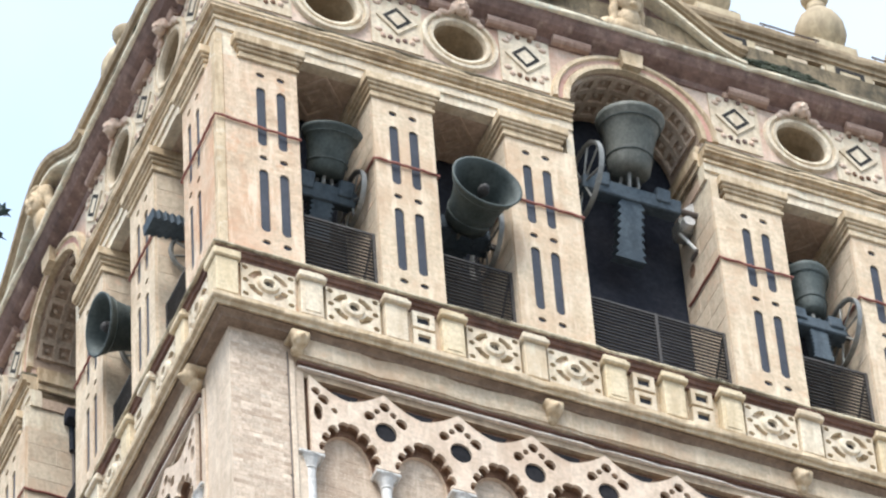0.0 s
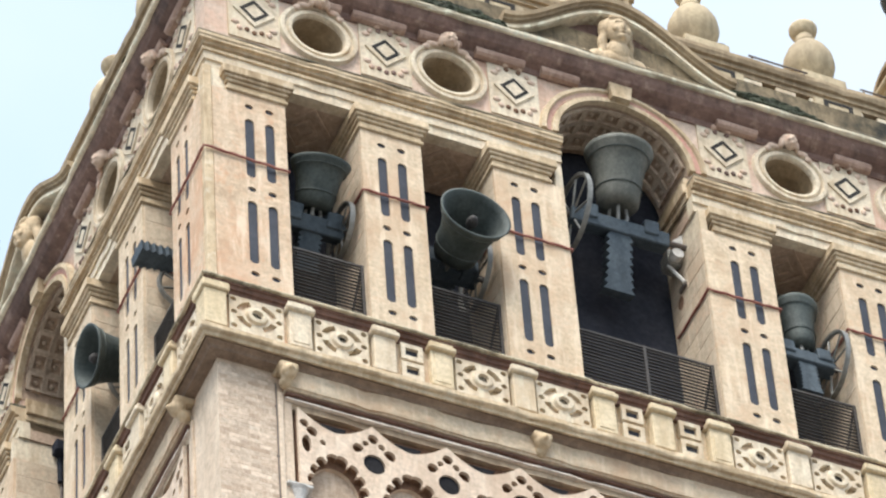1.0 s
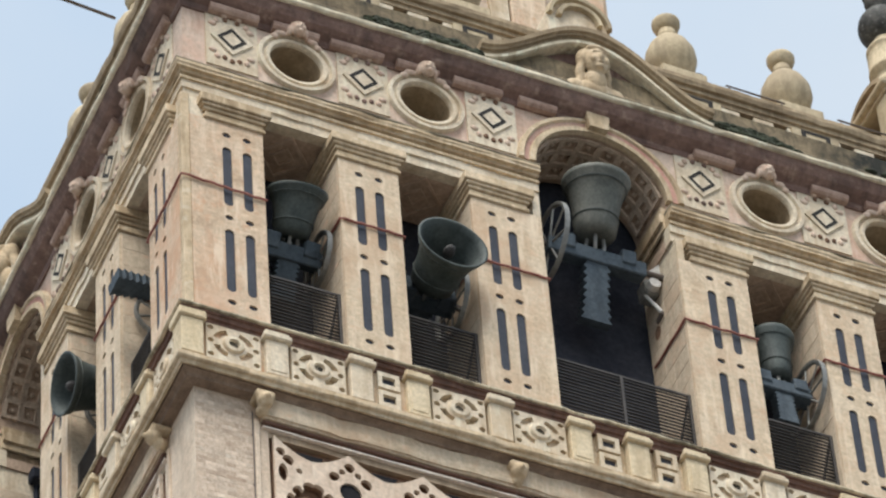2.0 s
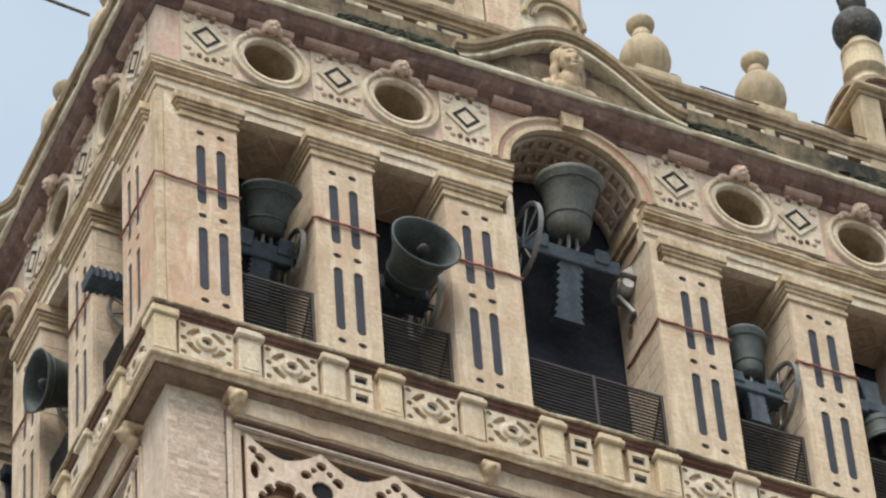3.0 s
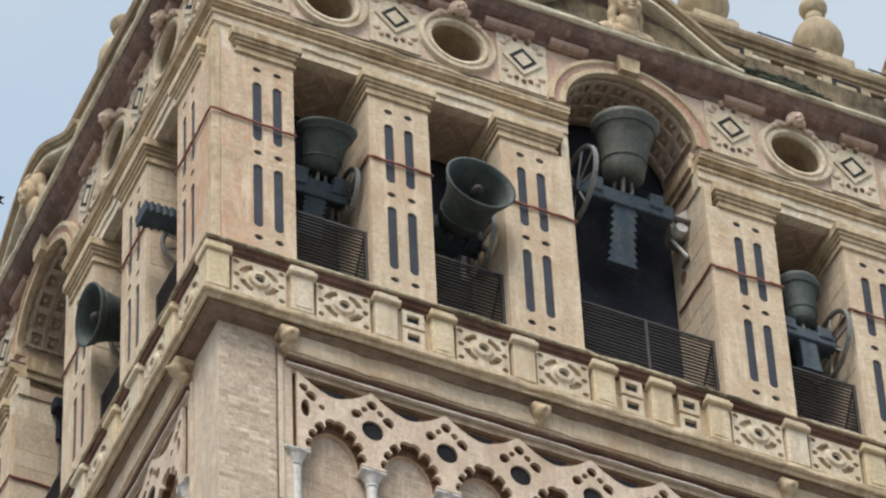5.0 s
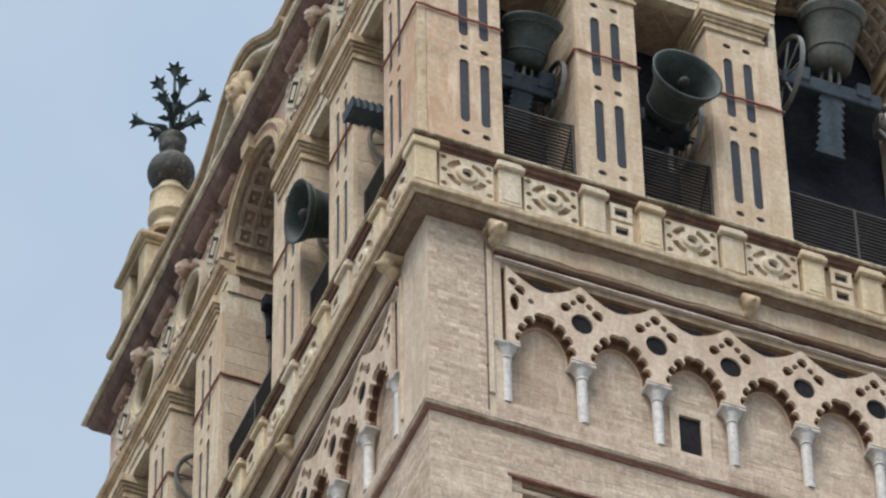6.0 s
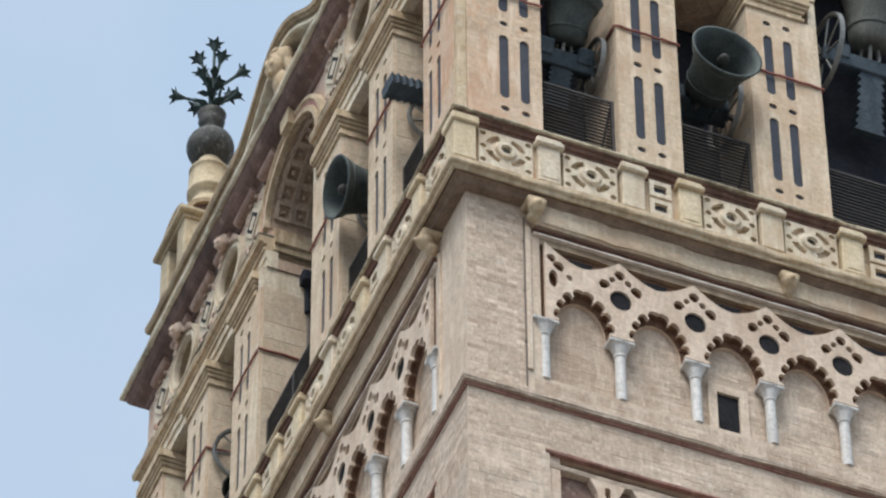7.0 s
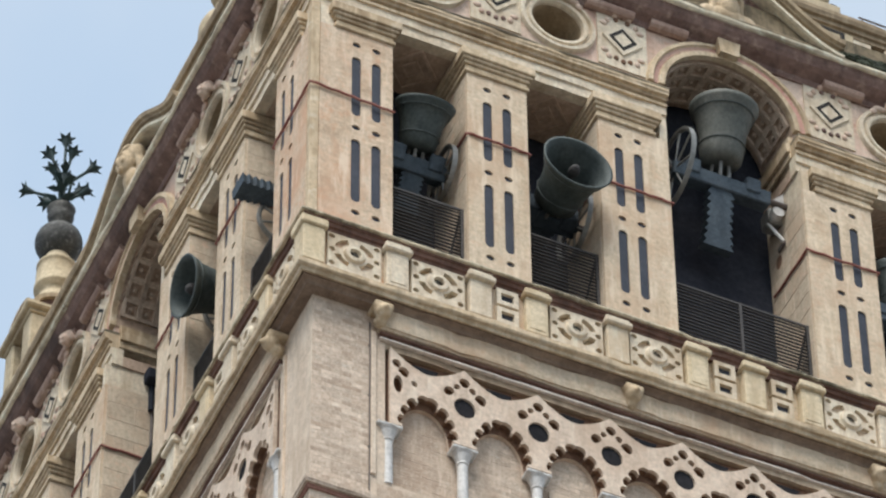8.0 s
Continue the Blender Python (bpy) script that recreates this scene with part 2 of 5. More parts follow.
def part(name, bm, material, parent, label="", smooth=False):
    me = bpy.data.meshes.new(name)
    bmesh.ops.recalc_face_normals(bm, faces=bm.faces)
    bmesh.ops.translate(bm, verts=bm.verts, vec=-ORG[parent])
    bm.to_mesh(me)
    bm.free()
    me.materials.append(material)
    if smooth:
        me.polygons.foreach_set("use_smooth", [True] * len(me.polygons))
    ob = new(name, me)
    ob.parent = parent
    ORG[ob] = ORG[parent]
    return tagged(ob, label)


def B():
    return bmesh.new()


def fuse(ob, size):
    """Makes one closed skin of overlapping lumps."""
    m = ob.modifiers.new("fuse", "REMESH")
    m.mode, m.voxel_size, m.use_smooth_shade = "VOXEL", size, True
    return ob


def box(bm, x0, x1, y0, y1, z0, z1, bev=0.0):
    r = bmesh.ops.create_cube(bm, size=1.0)
    vs = r["verts"]
    for v in vs:
        v.co = Vector((x0 + (v.co.x + 0.5) * (x1 - x0), y0 + (v.co.y + 0.5) * (y1 - y0), z0 + (v.co.z + 0.5) * (z1 - z0)))
    if bev:
        es = {e for v in vs for e in v.link_edges}
        bmesh.ops.bevel(bm, geom=list(es), offset=bev, segments=1, affect="EDGES", profile=0.5)
    return bm


def mould(bm, prof, x0=None, x1=None):
    """A run of worn moulding along the south face: prof is a closed outline of (proud, height); an open end is mitred at the corner."""
    k = len(prof)
    rnd = random.Random(int(prof[1][1] * 1000) + k)
    lo, hi = (0.0 if x0 is None else x0), (W if x1 is None else x1)
    n = max(1, int((hi - lo) / 0.24))
    most = max(o for o, z in prof)
    rows = [[bm.verts.new((-o if x0 is None else x0, -o, z)) for o, z in prof]]
    for i in range(1, n):
        x = lo + (hi - lo) * i / n
        chip = 0.03 * rnd.random() if rnd.random() < 0.16 else 0.0
        row = []
        for o, z in prof:
            worn = o > most - 0.06
            row.append(bm.verts.new((x + (rnd.uniform(-0.04, 0.04) if worn else 0.0), -o + (rnd.uniform(-0.004, 0.008) + chip if worn else rnd.uniform(-0.002, 0.002)), z + (rnd.uniform(-0.006, 0.006) if worn else 0.0))))
        rows.append(row)
    rows.append([bm.verts.new((W + o if x1 is None else x1, -o, z)) for o, z in prof])
    for a, b in zip(rows, rows[1:]):
        for i in range(k):
            bm.faces.new((a[i], a[(i + 1) % k], b[(i + 1) % k], b[i]))
    if x0 is not None:
        bm.faces.new(rows[0])
    if x1 is not None:
        bm.faces.new(rows[-1])
    return bm


def lathe(bm, prof, cx=0, cy=0, n=24):
    rings = []
    for r, z in prof:
        rings.append([bm.verts.new((cx + r * math.cos(2 * math.pi * i / n), cy + r * math.sin(2 * math.pi * i / n), z)) for i in range(n)])
    for p, q in zip(rings, rings[1:]):
        for i in range(n):
            bm.faces.new((p[i], p[(i + 1) % n], q[(i + 1) % n], q[i]))
    bm.faces.new(rings[0])
    bm.faces.new(rings[-1])
    return bm


def plate(bm, outer, holes, y0, y1):
    """A slab in the plane of the south face, from y0 (front) to y1, with holes through it."""
    edges = []
    for loop in [outer] + holes:
        vs = [bm.verts.new((x, y0, z)) for x, z in loop]
        edges += [bm.edges.new((vs[i], vs[(i + 1) % len(vs)])) for i in range(len(vs))]
    res = bmesh.ops.triangle_fill(bm, use_beauty=True, use_dissolve=False, edges=edges)
    faces = [g for g in res["geom"] if isinstance(g, bmesh.types.BMFace)]
    ext = bmesh.ops.extrude_face_region(bm, geom=faces)
    bmesh.ops.translate(bm, verts=[g for g in ext["geom"] if isinstance(g, bmesh.types.BMVert)], vec=(0, y1 - y0, 0))
    return bm


def rect(x0, x1, z0, z1):
    return [(x0, z0), (x1, z0), (x1, z1), (x0, z1)]


def oval(cx, cz, rx, rz, n=20):
    return [(cx + rx * math.cos(2 * math.pi * i / n), cz + rz * math.sin(2 * math.pi * i / n)) for i in range(n)]


def slotshape(cx, z0, z1, w, n=5):
    """A slot with round ends."""
    r = w / 2
    top = [(cx + r * math.cos(math.pi * i / n), z1 - r + r * math.sin(math.pi * i / n)) for i in range(n + 1)]
    low = [(cx - r * math.cos(math.pi * i / n), z0 + r - r * math.sin(math.pi * i / n)) for i in range(n + 1)]
    return top + low


def tube(bm, pts, r, n=8):
    """A round bar along a line of points."""
    pts = [Vector(p) for p in pts]
    rings = []
    for i, p in enumerate(pts):
        d = (pts[min(i + 1, len(pts) - 1)] - pts[max(i - 1, 0)]).normalized()
        u = d.orthogonal().normalized() if not rings else (up - d * up.dot(d)).normalized()
        up = u
        v = d.cross(u)
        rings.append([bm.verts.new(p + r * (u * math.cos(2 * math.pi * k / n) + v * math.sin(2 * math.pi * k / n))) for k in range(n)])
    for p, q in zip(rings, rings[1:]):
        for k in range(n):
            bm.faces.new((p[k], p[(k + 1) % n], q[(k + 1) % n], q[k]))
    bm.faces.new(rings[0]); bm.faces.new(rings[-1])
    return bm


def ring(bm, cx, cz, prof, n=36):
    """A ring about an axis that runs into the wall: prof is a closed outline of (radius, y)."""
    rows = []
    for i in range(n):
        a = 2 * math.pi * i / n
        rows.append([bm.verts.new((cx + r * math.cos(a), y, cz + r * math.sin(a))) for r, y in prof])
    k = len(prof)
    for i in range(n):
        p, q = rows[i], rows[(i + 1) % n]
        for j in range(k):
            bm.faces.new((p[j], p[(j + 1) % k], q[(j + 1) % k], q[j]))
    return bm


def blob(bm, c, r, seg=12):
    m = Matrix.Translation(c) @ Matrix.Diagonal((*r, 1))
    bmesh.ops.create_uvsphere(bm, u_segments=seg, v_segments=seg * 2 // 3, radius=1.0, matrix=m)
    return bm


FACE = [Matrix.Translation((MID, MID, 0)) @ Matrix.Rotation(radians(-90 * k), 4, "Z") @ Matrix.Translation((-MID, -MID, 0)) for k in range(4)]


def onto(ob, faces):
    """Copies a thing of the south face onto other faces (1 west, 2 north, 3 east)."""
    return [copy_thing(ob, FACE[k] @ Matrix.Translation(ORG[ob])) for k in faces]


# ---------------- ground and shaft ----------------
bm = B()
bmesh.ops.create_grid(bm, x_segments=8, y_segments=8, size=2500)
g = new("ground", bpy.data.meshes.new("ground")); bm.to_mesh(g.data); bm.free(); g.data.materials.append(PAVING)
tagged(g, "grey stone paving of the square below", "ground", kind="structure")

for k, nm in enumerate(("south", "west", "north", "east")):
    w = thing("wall_" + nm, (0, 0, 0), "weathered tan brick shaft wall of the tower", "wall", "shaft walls", "structure")
    holes = [rect(1.10, 12.50, 50.33, 53.14), rect(1.17, 5.9, 44.5, 48.95), rect(7.7, 12.43, 44.5, 48.95)] if k < 2 else []
    bm = B()
    plate(bm, rect(0.0, W - 0.6, 0.0, 53.7), holes, 0.0, 0.6)
    part("masonry", bm, MORTAR, w)
    if k < 2:
        bm = B()
        box(bm, 1.0, 12.6, 0.16, 0.5, 50.2, 53.2)
        part("niche_back", bm, MORTAR, w)
        bm = B()
        box(bm, 1.0, 6.0, 0.16, 0.5, 44.4, 49.05); box(bm, 7.6, 12.6, 0.16, 0.5, 44.4, 49.05)
        part("panel_back", bm, RED, w, "red-brown recessed panel ground")
    w.matrix_basis = FACE[k]

# string course under the arcade, at the foot of the upper shaft
sc = thing("string_course", (MID, 0, 49.6), "projecting brick string course round the tower shaft", "moulding", "string courses", "structure")
bm = B(); mould(bm, [(-0.1, 49.82), (0.085, 49.82), (0.09, 49.85), (0.10, 49.86), (0.10, 49.93), (-0.1, 50.06)])
part("moulding_run", bm, BRICK, sc)
bm = B(); mould(bm, [(-0.1, 49.765), (0.03, 49.765), (0.035, 49.79), (0.05, 49.80), (0.05, 49.819), (-0.1, 49.819)])
part("red_course", bm, REDBRICK, sc, "reddish brick course under the moulding")
onto(sc, (1, 2, 3))


# ---------------- blind arcade ----------------
BAY, FIRST = 1.127, 1.16


def leaf_hole(cx, cz, r, lean):
    """A round-headed petal cut, its foot drawn down and away from the bay's axis."""
    pts = []
    for i in range(12):
        a = 2 * math.pi * i / 12
        x, z = r * math.cos(a), r * 1.12 * math.sin(a)
        if z < 0:
            x += lean * 0.35 * z * -1
            x *= 0.86
        pts.append((cx + x, cz + z))
    return pts


def arcade():
    a = thing("blind_arcade", (MID, 0, 50.33), "pale stucco lobed blind arcade on slim marble columns", "arcade", "blind arcades", "structure")
    bm = B(); mould(bm, [(-0.24, 52.975), (-0.002, 52.975), (-0.002, 53.089), (-0.24, 53.089)], 1.0, 12.6)
    part("frame_head", bm, DUSK, a)
    bm = B(); mould(bm, [(-0.02, 53.09), (0.05, 53.09), (0.055, 53.095), (0.055, 53.125), (0.0, 53.13), (-0.02, 53.13)], 1.0, 12.6)
    part("frame_moulding", bm, FILLET, a, "thin pale fillet over the arcade")
    bm = B(); mould(bm, [(-0.02, 53.131), (0.02, 53.132), (0.02, 53.165), (0.075, 53.17), (0.085, 53.195), (0.06, 53.219), (-0.02, 53.219)], 1.0, 12.6)
    part("brown_course", bm, RAIL, a, "brown brick course over the frame")
    for s in (0.88, 12.64):
        bm = B(); box(bm, s, s + 0.08, -0.035, 0.02, 50.4, 53.219, 0.01)
        part("frame_strip", bm, MORTAR, a)
    for i in range(11):
        c = FIRST + i * BAY - 0.005
        lo, hi = (0.0 if i == 0 else -BAY / 2), (0.0 if i == 10 else BAY / 2)
        # lower edge: an arch from the capital to the crown, bitten by round lobes; upper edge: a peak over the column
        def arch_edge(t, bite):
            """Half an arch from the column (t = 0) to the crown (t = 1), pushed outwards by bite."""
            th = math.pi / 2 * t
            rx, rz = BAY / 2 - 0.18, 0.60
            nx, nz = -math.cos(th) / rx, math.sin(th) / rz
            k = math.hypot(nx, nz)
            return (BAY / 2 - rx * math.cos(th) + bite * nx / k * 0.6, 51.47 + rz * math.sin(th) + bite * nz / k)

        half, smooth_half, n, run = [], [], 90, 0.0
        for j in range(n + 1):
            t = j / n
            if j:
                u0, u1 = arch_edge(t - 1 / n, 0.0), arch_edge(t, 0.0)
                run += math.hypot(u1[0] - u0[0], u1[1] - u0[1])
            d = abs((run - 0.03) % 0.196 - 0.098)
            half.append(arch_edge(t, 0.055 + math.sqrt(0.084 ** 2 - d * d) if d < 0.084 and run > 0.03 else 0.0))
            smooth_half.append(arch_edge(t, 0.0))
        half[-1], smooth_half[-1] = (BAY / 2, half[-1][1]), (BAY / 2, smooth_half[-1][1])

        def edge_line(hl):
            right = [(c + u, z) for u, z in hl] if hi > 0 else [(c, 51.44)]
            left = [(c - u, z) for u, z in hl][::-1] if lo < 0 else [(c, 51.44)]
            return left + right

        top = []
        for j in range(25):
            u = lo + (hi - lo) * j / 24
            q = min(1.0, abs(u) / (BAY / 2))
            top.append((c + u, 52.64 + 0.335 * (1 - q) ** 1.6))
        holes, dots = [], []
        if 0 < i < 10:
            holes.append(oval(c, 52.22, 0.165, 0.19))
            dots = [(0.0, 52.72, 0.082), (-0.115, 52.60, 0.05), (0.12, 52.60, 0.055), (-0.235, 52.47, 0.084), (0.24, 52.47, 0.09)]
        else:
            sg = 1 if i == 0 else -1
            holes.append(oval(c + sg * 0.12, 52.28, 0.072, 0.17, 14))
            dots = [(sg * 0.09, 52.68, 0.07), (sg * 0.20, 52.55, 0.085), (sg * 0.36, 52.38, 0.05)]
        holes += [leaf_hole(c + u, zz, r, -1.0 if u < -0.05 else (1.0 if u > 0.05 else 0.0)) for u, zz, r in dots]
        bm = B(); plate(bm, edge_line(half) + top[::-1], holes, -0.06, 0.0)
        lat = part("lattice_panel", bm, STUCCO, a)
        # brown core and backing paint the shade inside the lobes and cuts
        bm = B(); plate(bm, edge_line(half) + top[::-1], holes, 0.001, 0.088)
        part("lattice_core", bm, LOBE, lat, "brown core behind the stucco, lobe shade in its colour")
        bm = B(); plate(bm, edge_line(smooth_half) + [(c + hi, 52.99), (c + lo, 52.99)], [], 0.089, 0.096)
        part("lobe_inlay", bm, LOBE, lat, "dark brown backing that paints the shade in the lobes")
        bm = B(); plate(bm, edge_line(smooth_half) + [(c + hi, 52.99), (c + lo, 52.99)], [], 0.097, 0.158)
        part("plaster_ground", bm, STUCCO, lat)
        if 0 < i < 10:
            bm = B(); plate(bm, oval(c, 52.22, 0.168, 0.193), [], -0.025, 0.0885)
            part("tile_disc", bm, SLATE, lat, "blue-black glazed oval disc")
        # column
        bm = B(); lathe(bm, [(0.080, 50.335), (0.079, 50.42), (0.074, 51.17), (0.09, 51.18), (0.09, 51.21)], c, 0.05, 16)
        part("column_shaft", bm, MARBLE, a, "slim white marble column shaft", smooth=False)
        bm = B(); lathe(bm, [(0.085, 51.21), (0.10, 51.26), (0.12, 51.34), (0.155, 51.39)], c, 0.045, 12); box(bm, c - 0.19, c + 0.19, -0.07, 0.155, 51.39, 51.455, 0.015)
        part("column_capital", bm, MARBLE, a, "white marble column capital")
    # half-lens recesses over the arch crowns
    for i in range(10):
        c = FIRST + (i + 0.5) * BAY
        bm = B(); plate(bm, [(c - 0.20, 52.845), (c - 0.16, 52.77), (c - 0.08, 52.70), (c, 52.68), (c + 0.08, 52.70), (c + 0.16, 52.77), (c + 0.20, 52.845)], [], 0.02, 0.10)
        part("tile_lens", bm, SLATE, a, "blue-black glazed tile in a half-lens shape")
    return a


arc = arcade()
onto(arc, (1,))

# small window in the arcade
wd = thing("window_1", (3.92, 0, 50.4), "small dark slit window in the blind arcade", "window", kind="structure")
bm = B(); plate(bm, rect(3.62, 4.22, 50.34, 51.30), [rect(3.75, 4.09, 50.42, 51.15)], 0.095, 0.19); part("window_frame", bm, MORTAR, wd)
bm = B(); box(bm, 3.74, 4.10, 0.138, 0.15, 50.41, 51.16); part("pane", bm, SLATE, wd)

# recessed panels under the string course
for x0, x1 in ((1.17, 5.9), (7.7, 12.43)):
    p = thing("recessed_panel", ((x0 + x1) / 2, 0, 44.5), "recessed brick panel with a lobed stucco frame", "panel", "recessed wall panels", "structure")
    bm = B(); mould(bm, [(-0.16, 48.72), (-0.04, 48.72), (-0.02, 48.78), (-0.16, 48.8)], x0, x1); part("inner_moulding", bm, STUCCO, p)
    bm = B(); mould(bm, [(-0.06, 48.925), (0.016, 48.93), (0.022, 48.945), (0.02, 48.975), (-0.06, 48.978)], x0 - 0.06, x1 + 0.06); part("red_frame", bm, REDBRICK, p, "red brick edge over the panel")
    bm = B(); plate(bm, rect(x0 + 0.004, x0 + 0.17, 44.6, 48.94), [], 0.05, 0.159); part("side_strip", bm, STUCCO, p)
    for j in range(6):
        c = x0 + 0.85 + j * 0.62
        bm = B(); plate(bm, [(c - 0.26, 48.71), (c - 0.16, 48.5), (c - 0.10, 48.1), (c + 0.10, 48.1), (c + 0.16, 48.5), (c + 0.26, 48.71)], [slotshape(c, 48.42, 48.62, 0.09)], 0.04, 0.159)
        part("stucco_spandrel", bm, STUCCO, p)
    onto(p, (1,))

# ---------------- balcony ledge and parapet ----------------
led = thing("balcony_ledge", (MID, 0, 53.5), "moulded limestone balcony ledge round the tower", "ledge", "balcony ledges", "structure")
bm = B(); mould(bm, [(-0.2, 53.735), (0.27, 53.735), (0.275, 53.675), (0.31, 53.67), (0.325, 53.73), (0.365, 53.745), (0.38, 53.77), (0.38, 53.85), (0.29, 53.89), (-0.2, 53.89)])
part("moulding_run", bm, STONE, led)
# bed moulding under the lip, its shade painted by the darker stone
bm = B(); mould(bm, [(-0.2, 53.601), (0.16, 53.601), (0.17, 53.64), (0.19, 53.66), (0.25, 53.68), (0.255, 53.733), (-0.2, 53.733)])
part("bed_moulding", bm, UNDER, led, "brown moulding under the ledge, underside shade in its colour")
bm = B(); mould(bm, [(-0.2, 53.22), (0.11, 53.22), (0.12, 53.25), (0.145, 53.255), (0.15, 53.30), (0.15, 53.60), (-0.2, 53.60)], 0.98, 12.62)
part("fascia", bm, CREAM, led, "plain tan band under the ledge")
bm = B(); mould(bm, [(-0.2, 53.891), (0.20, 53.891), (0.20, 53.945), (0.165, 53.95), (0.165, 53.99), (-0.2, 53.99)])
part("plinth_run", bm, DUSK, led)
onto(led, (1, 2, 3))

PED = [-0.11, 1.175, 2.465, 3.34, 4.615, 5.88, 6.80, 7.72, 8.985, 10.26, 11.135, 12.425, 13.71]
ROSES = [0.53, 1.82, 3.98, 5.24, 8.36, 9.62, 11.78, 13.07]
BLOCKS = [2.90, 6.34, 7.26, 10.70]


def parapet(full):
    p = thing("balcony_parapet", (MID, 0, 53.99), "carved limestone parapet with rosettes and a brown coping", "parapet", "balcony parapets", "structure")
    bm = B(); mould(bm, [(0.0, 53.99), (0.13, 53.99), (0.13, 54.75), (0.0, 54.75)]); part("back_panel", bm, STONE, p)
    bm = B(); mould(bm, [(-0.05, 54.75), (0.19, 54.75), (0.20, 54.83), (0.235, 54.84), (0.25, 54.90), (0.275, 54.905), (0.275, 54.94), (-0.05, 54.94)])
    part("brown_course", bm, RAIL, p, "brown brick course under the coping")
    bm = B(); mould(bm, [(-0.05, 54.941), (0.305, 54.941), (0.32, 54.96), (0.315, 54.985), (0.27, 55.0), (-0.05, 55.01)])
    part("coping", bm, LIPS, p, "pale weathered stone coping with black stains")
    if not full:
        return p
    for i, c in enumerate(PED):
        if i == len(PED) - 1:
            continue
        w = 0.17
        bm = B()
        if i == 0:
            box(bm, -0.275, 0.06, -0.275, 0.06, 53.992, 54.70, 0.012)
            part("corner_pedestal", bm, OCHRE, p)
            bm = B(); box(bm, -0.315, 0.10, -0.315, 0.10, 54.70, 54.86, 0.02)
            part("corner_pedestal_cap", bm, OCHRE, p)
            continue
        box(bm, c - w, c + w, -0.27, -0.1, 53.992, 54.70, 0.012)
        if i % 2:
            box(bm, c - w + 0.05, c + w - 0.05, -0.28, -0.2, 54.06, 54.64, 0.006)
        stone_kind = PALE if i in (1, 2, 4, 8, 10) else OCHRE
        ped = part("pedestal", bm, stone_kind, p)
        bm = B(); box(bm, c - w - 0.045, c + w + 0.045, -0.335, -0.1, 54.70, 54.80, 0.02); box(bm, c - w - 0.02, c + w + 0.02, -0.30, -0.1, 54.80, 54.88, 0.02)
        part("pedestal_cap", bm, stone_kind, ped)
    for c in ROSES:
        bm = B()
        holes = [oval(c + dx, 54.40 + dz, 0.05, 0.05, 8) for dx in (-0.345, 0.345) for dz in (-0.275, 0.275)]
        for q in range(4):
            a0 = math.pi / 4 + q * math.pi / 2
            arcp = [(c + 0.30 * math.cos(a0 + d), 54.41 + 0.29 * math.sin(a0 + d)) for d in (-0.50, -0.16, 0.16, 0.50)]
            arcq = [(c + 0.195 * math.cos(a0 + d), 54.41 + 0.19 * math.sin(a0 + d)) for d in (0.50, 0.16, -0.16, -0.50)]
            holes.append([(x - (0.02 if q in (1, 2) else -0.02), z) for x, z in arcp + arcq])
        holes += [oval(c + dx, 54.41 + dz, 0.05, 0.05, 8) for dx, dz in ((-0.34, 0), (0.34, 0))]
        plate(bm, rect(c - 0.41, c + 0.41, 54.04, 54.745), holes, -0.215, -0.131)
        ro = part("rosette_panel", bm, PALE, p)
        bm = B(); ring(bm, c, 54.41, [(0.07, -0.21), (0.09, -0.265), (0.145, -0.26), (0.175, -0.21)], 18)
        part("rosette_ring", bm, PALE, ro)
        bm = B(); plate(bm, oval(c, 54.41, 0.074, 0.078, 10), [], -0.215, -0.19)
        part("rosette_eye", bm, BLACK, ro, "dark glazed centre of the rosette")
    for c in BLOCKS:
        bm = B()
        plate(bm, rect(c - 0.17, c + 0.17, 54.42, 54.74), [rect(c - 0.10, c + 0.10, 54.50, 54.66)], -0.22, -0.131)
        plate(bm, rect(c - 0.17, c + 0.17, 54.04, 54.36), [rect(c - 0.10, c + 0.10, 54.12, 54.28)], -0.22, -0.131)
        bl = part("slot_panel", bm, PALE, p)
        bm = B(); box(bm, c - 0.098, c + 0.098, -0.165, -0.14, 54.502, 54.658); box(bm, c - 0.098, c + 0.098, -0.165, -0.14, 54.122, 54.278)
        part("slot_tile", bm, GLAZE, bl, "dark glazed tile in the slot panel")
    return p


par = parapet(True)
onto(par, (1,))
par2 = parapet(False)
par2.matrix_basis = FACE[2] @ Matrix.Translation(ORG[par2])
copy_thing(par2, FACE[3] @ Matrix.Translation(ORG[par2]))

mk = thing("carved_corbel", (0.97, -0.1, 53.2), "carved limestone corbel under the balcony ledge", "corbel", "ledge corbels")
bm = B()
box(bm, 0.82, 1.12, -0.30, 0.02, 53.50, 53.60, 0.03)
blob(bm, (0.97, -0.22, 53.44), (0.13, 0.13, 0.13)); blob(bm, (0.88, -0.24, 53.50), (0.06, 0.07, 0.06), 8); blob(bm, (1.06, -0.24, 53.50), (0.06, 0.07, 0.06), 8)
blob(bm, (0.97, -0.12, 53.32), (0.10, 0.10, 0.09)); blob(bm, (0.97, -0.35, 53.43), (0.04, 0.04, 0.05), 8)
fuse(part("carving", bm, STONE, mk, smooth=True), 0.018)
for s in (4.84, 8.76, 12.63):
    copy_thing(mk, Matrix.Translation((s, -0.1, 53.2)))
for s in (0.97, 4.84, 8.76, 12.63):
    copy_thing(mk, FACE[1] @ Matrix.Translation((s, -0.1, 53.2)))

# ---------------- belfry piers ----------------
FRONT, BACK = -0.16, 1.0
Z0, ZCAP, ZLIN = 53.9, 59.36, 59.83


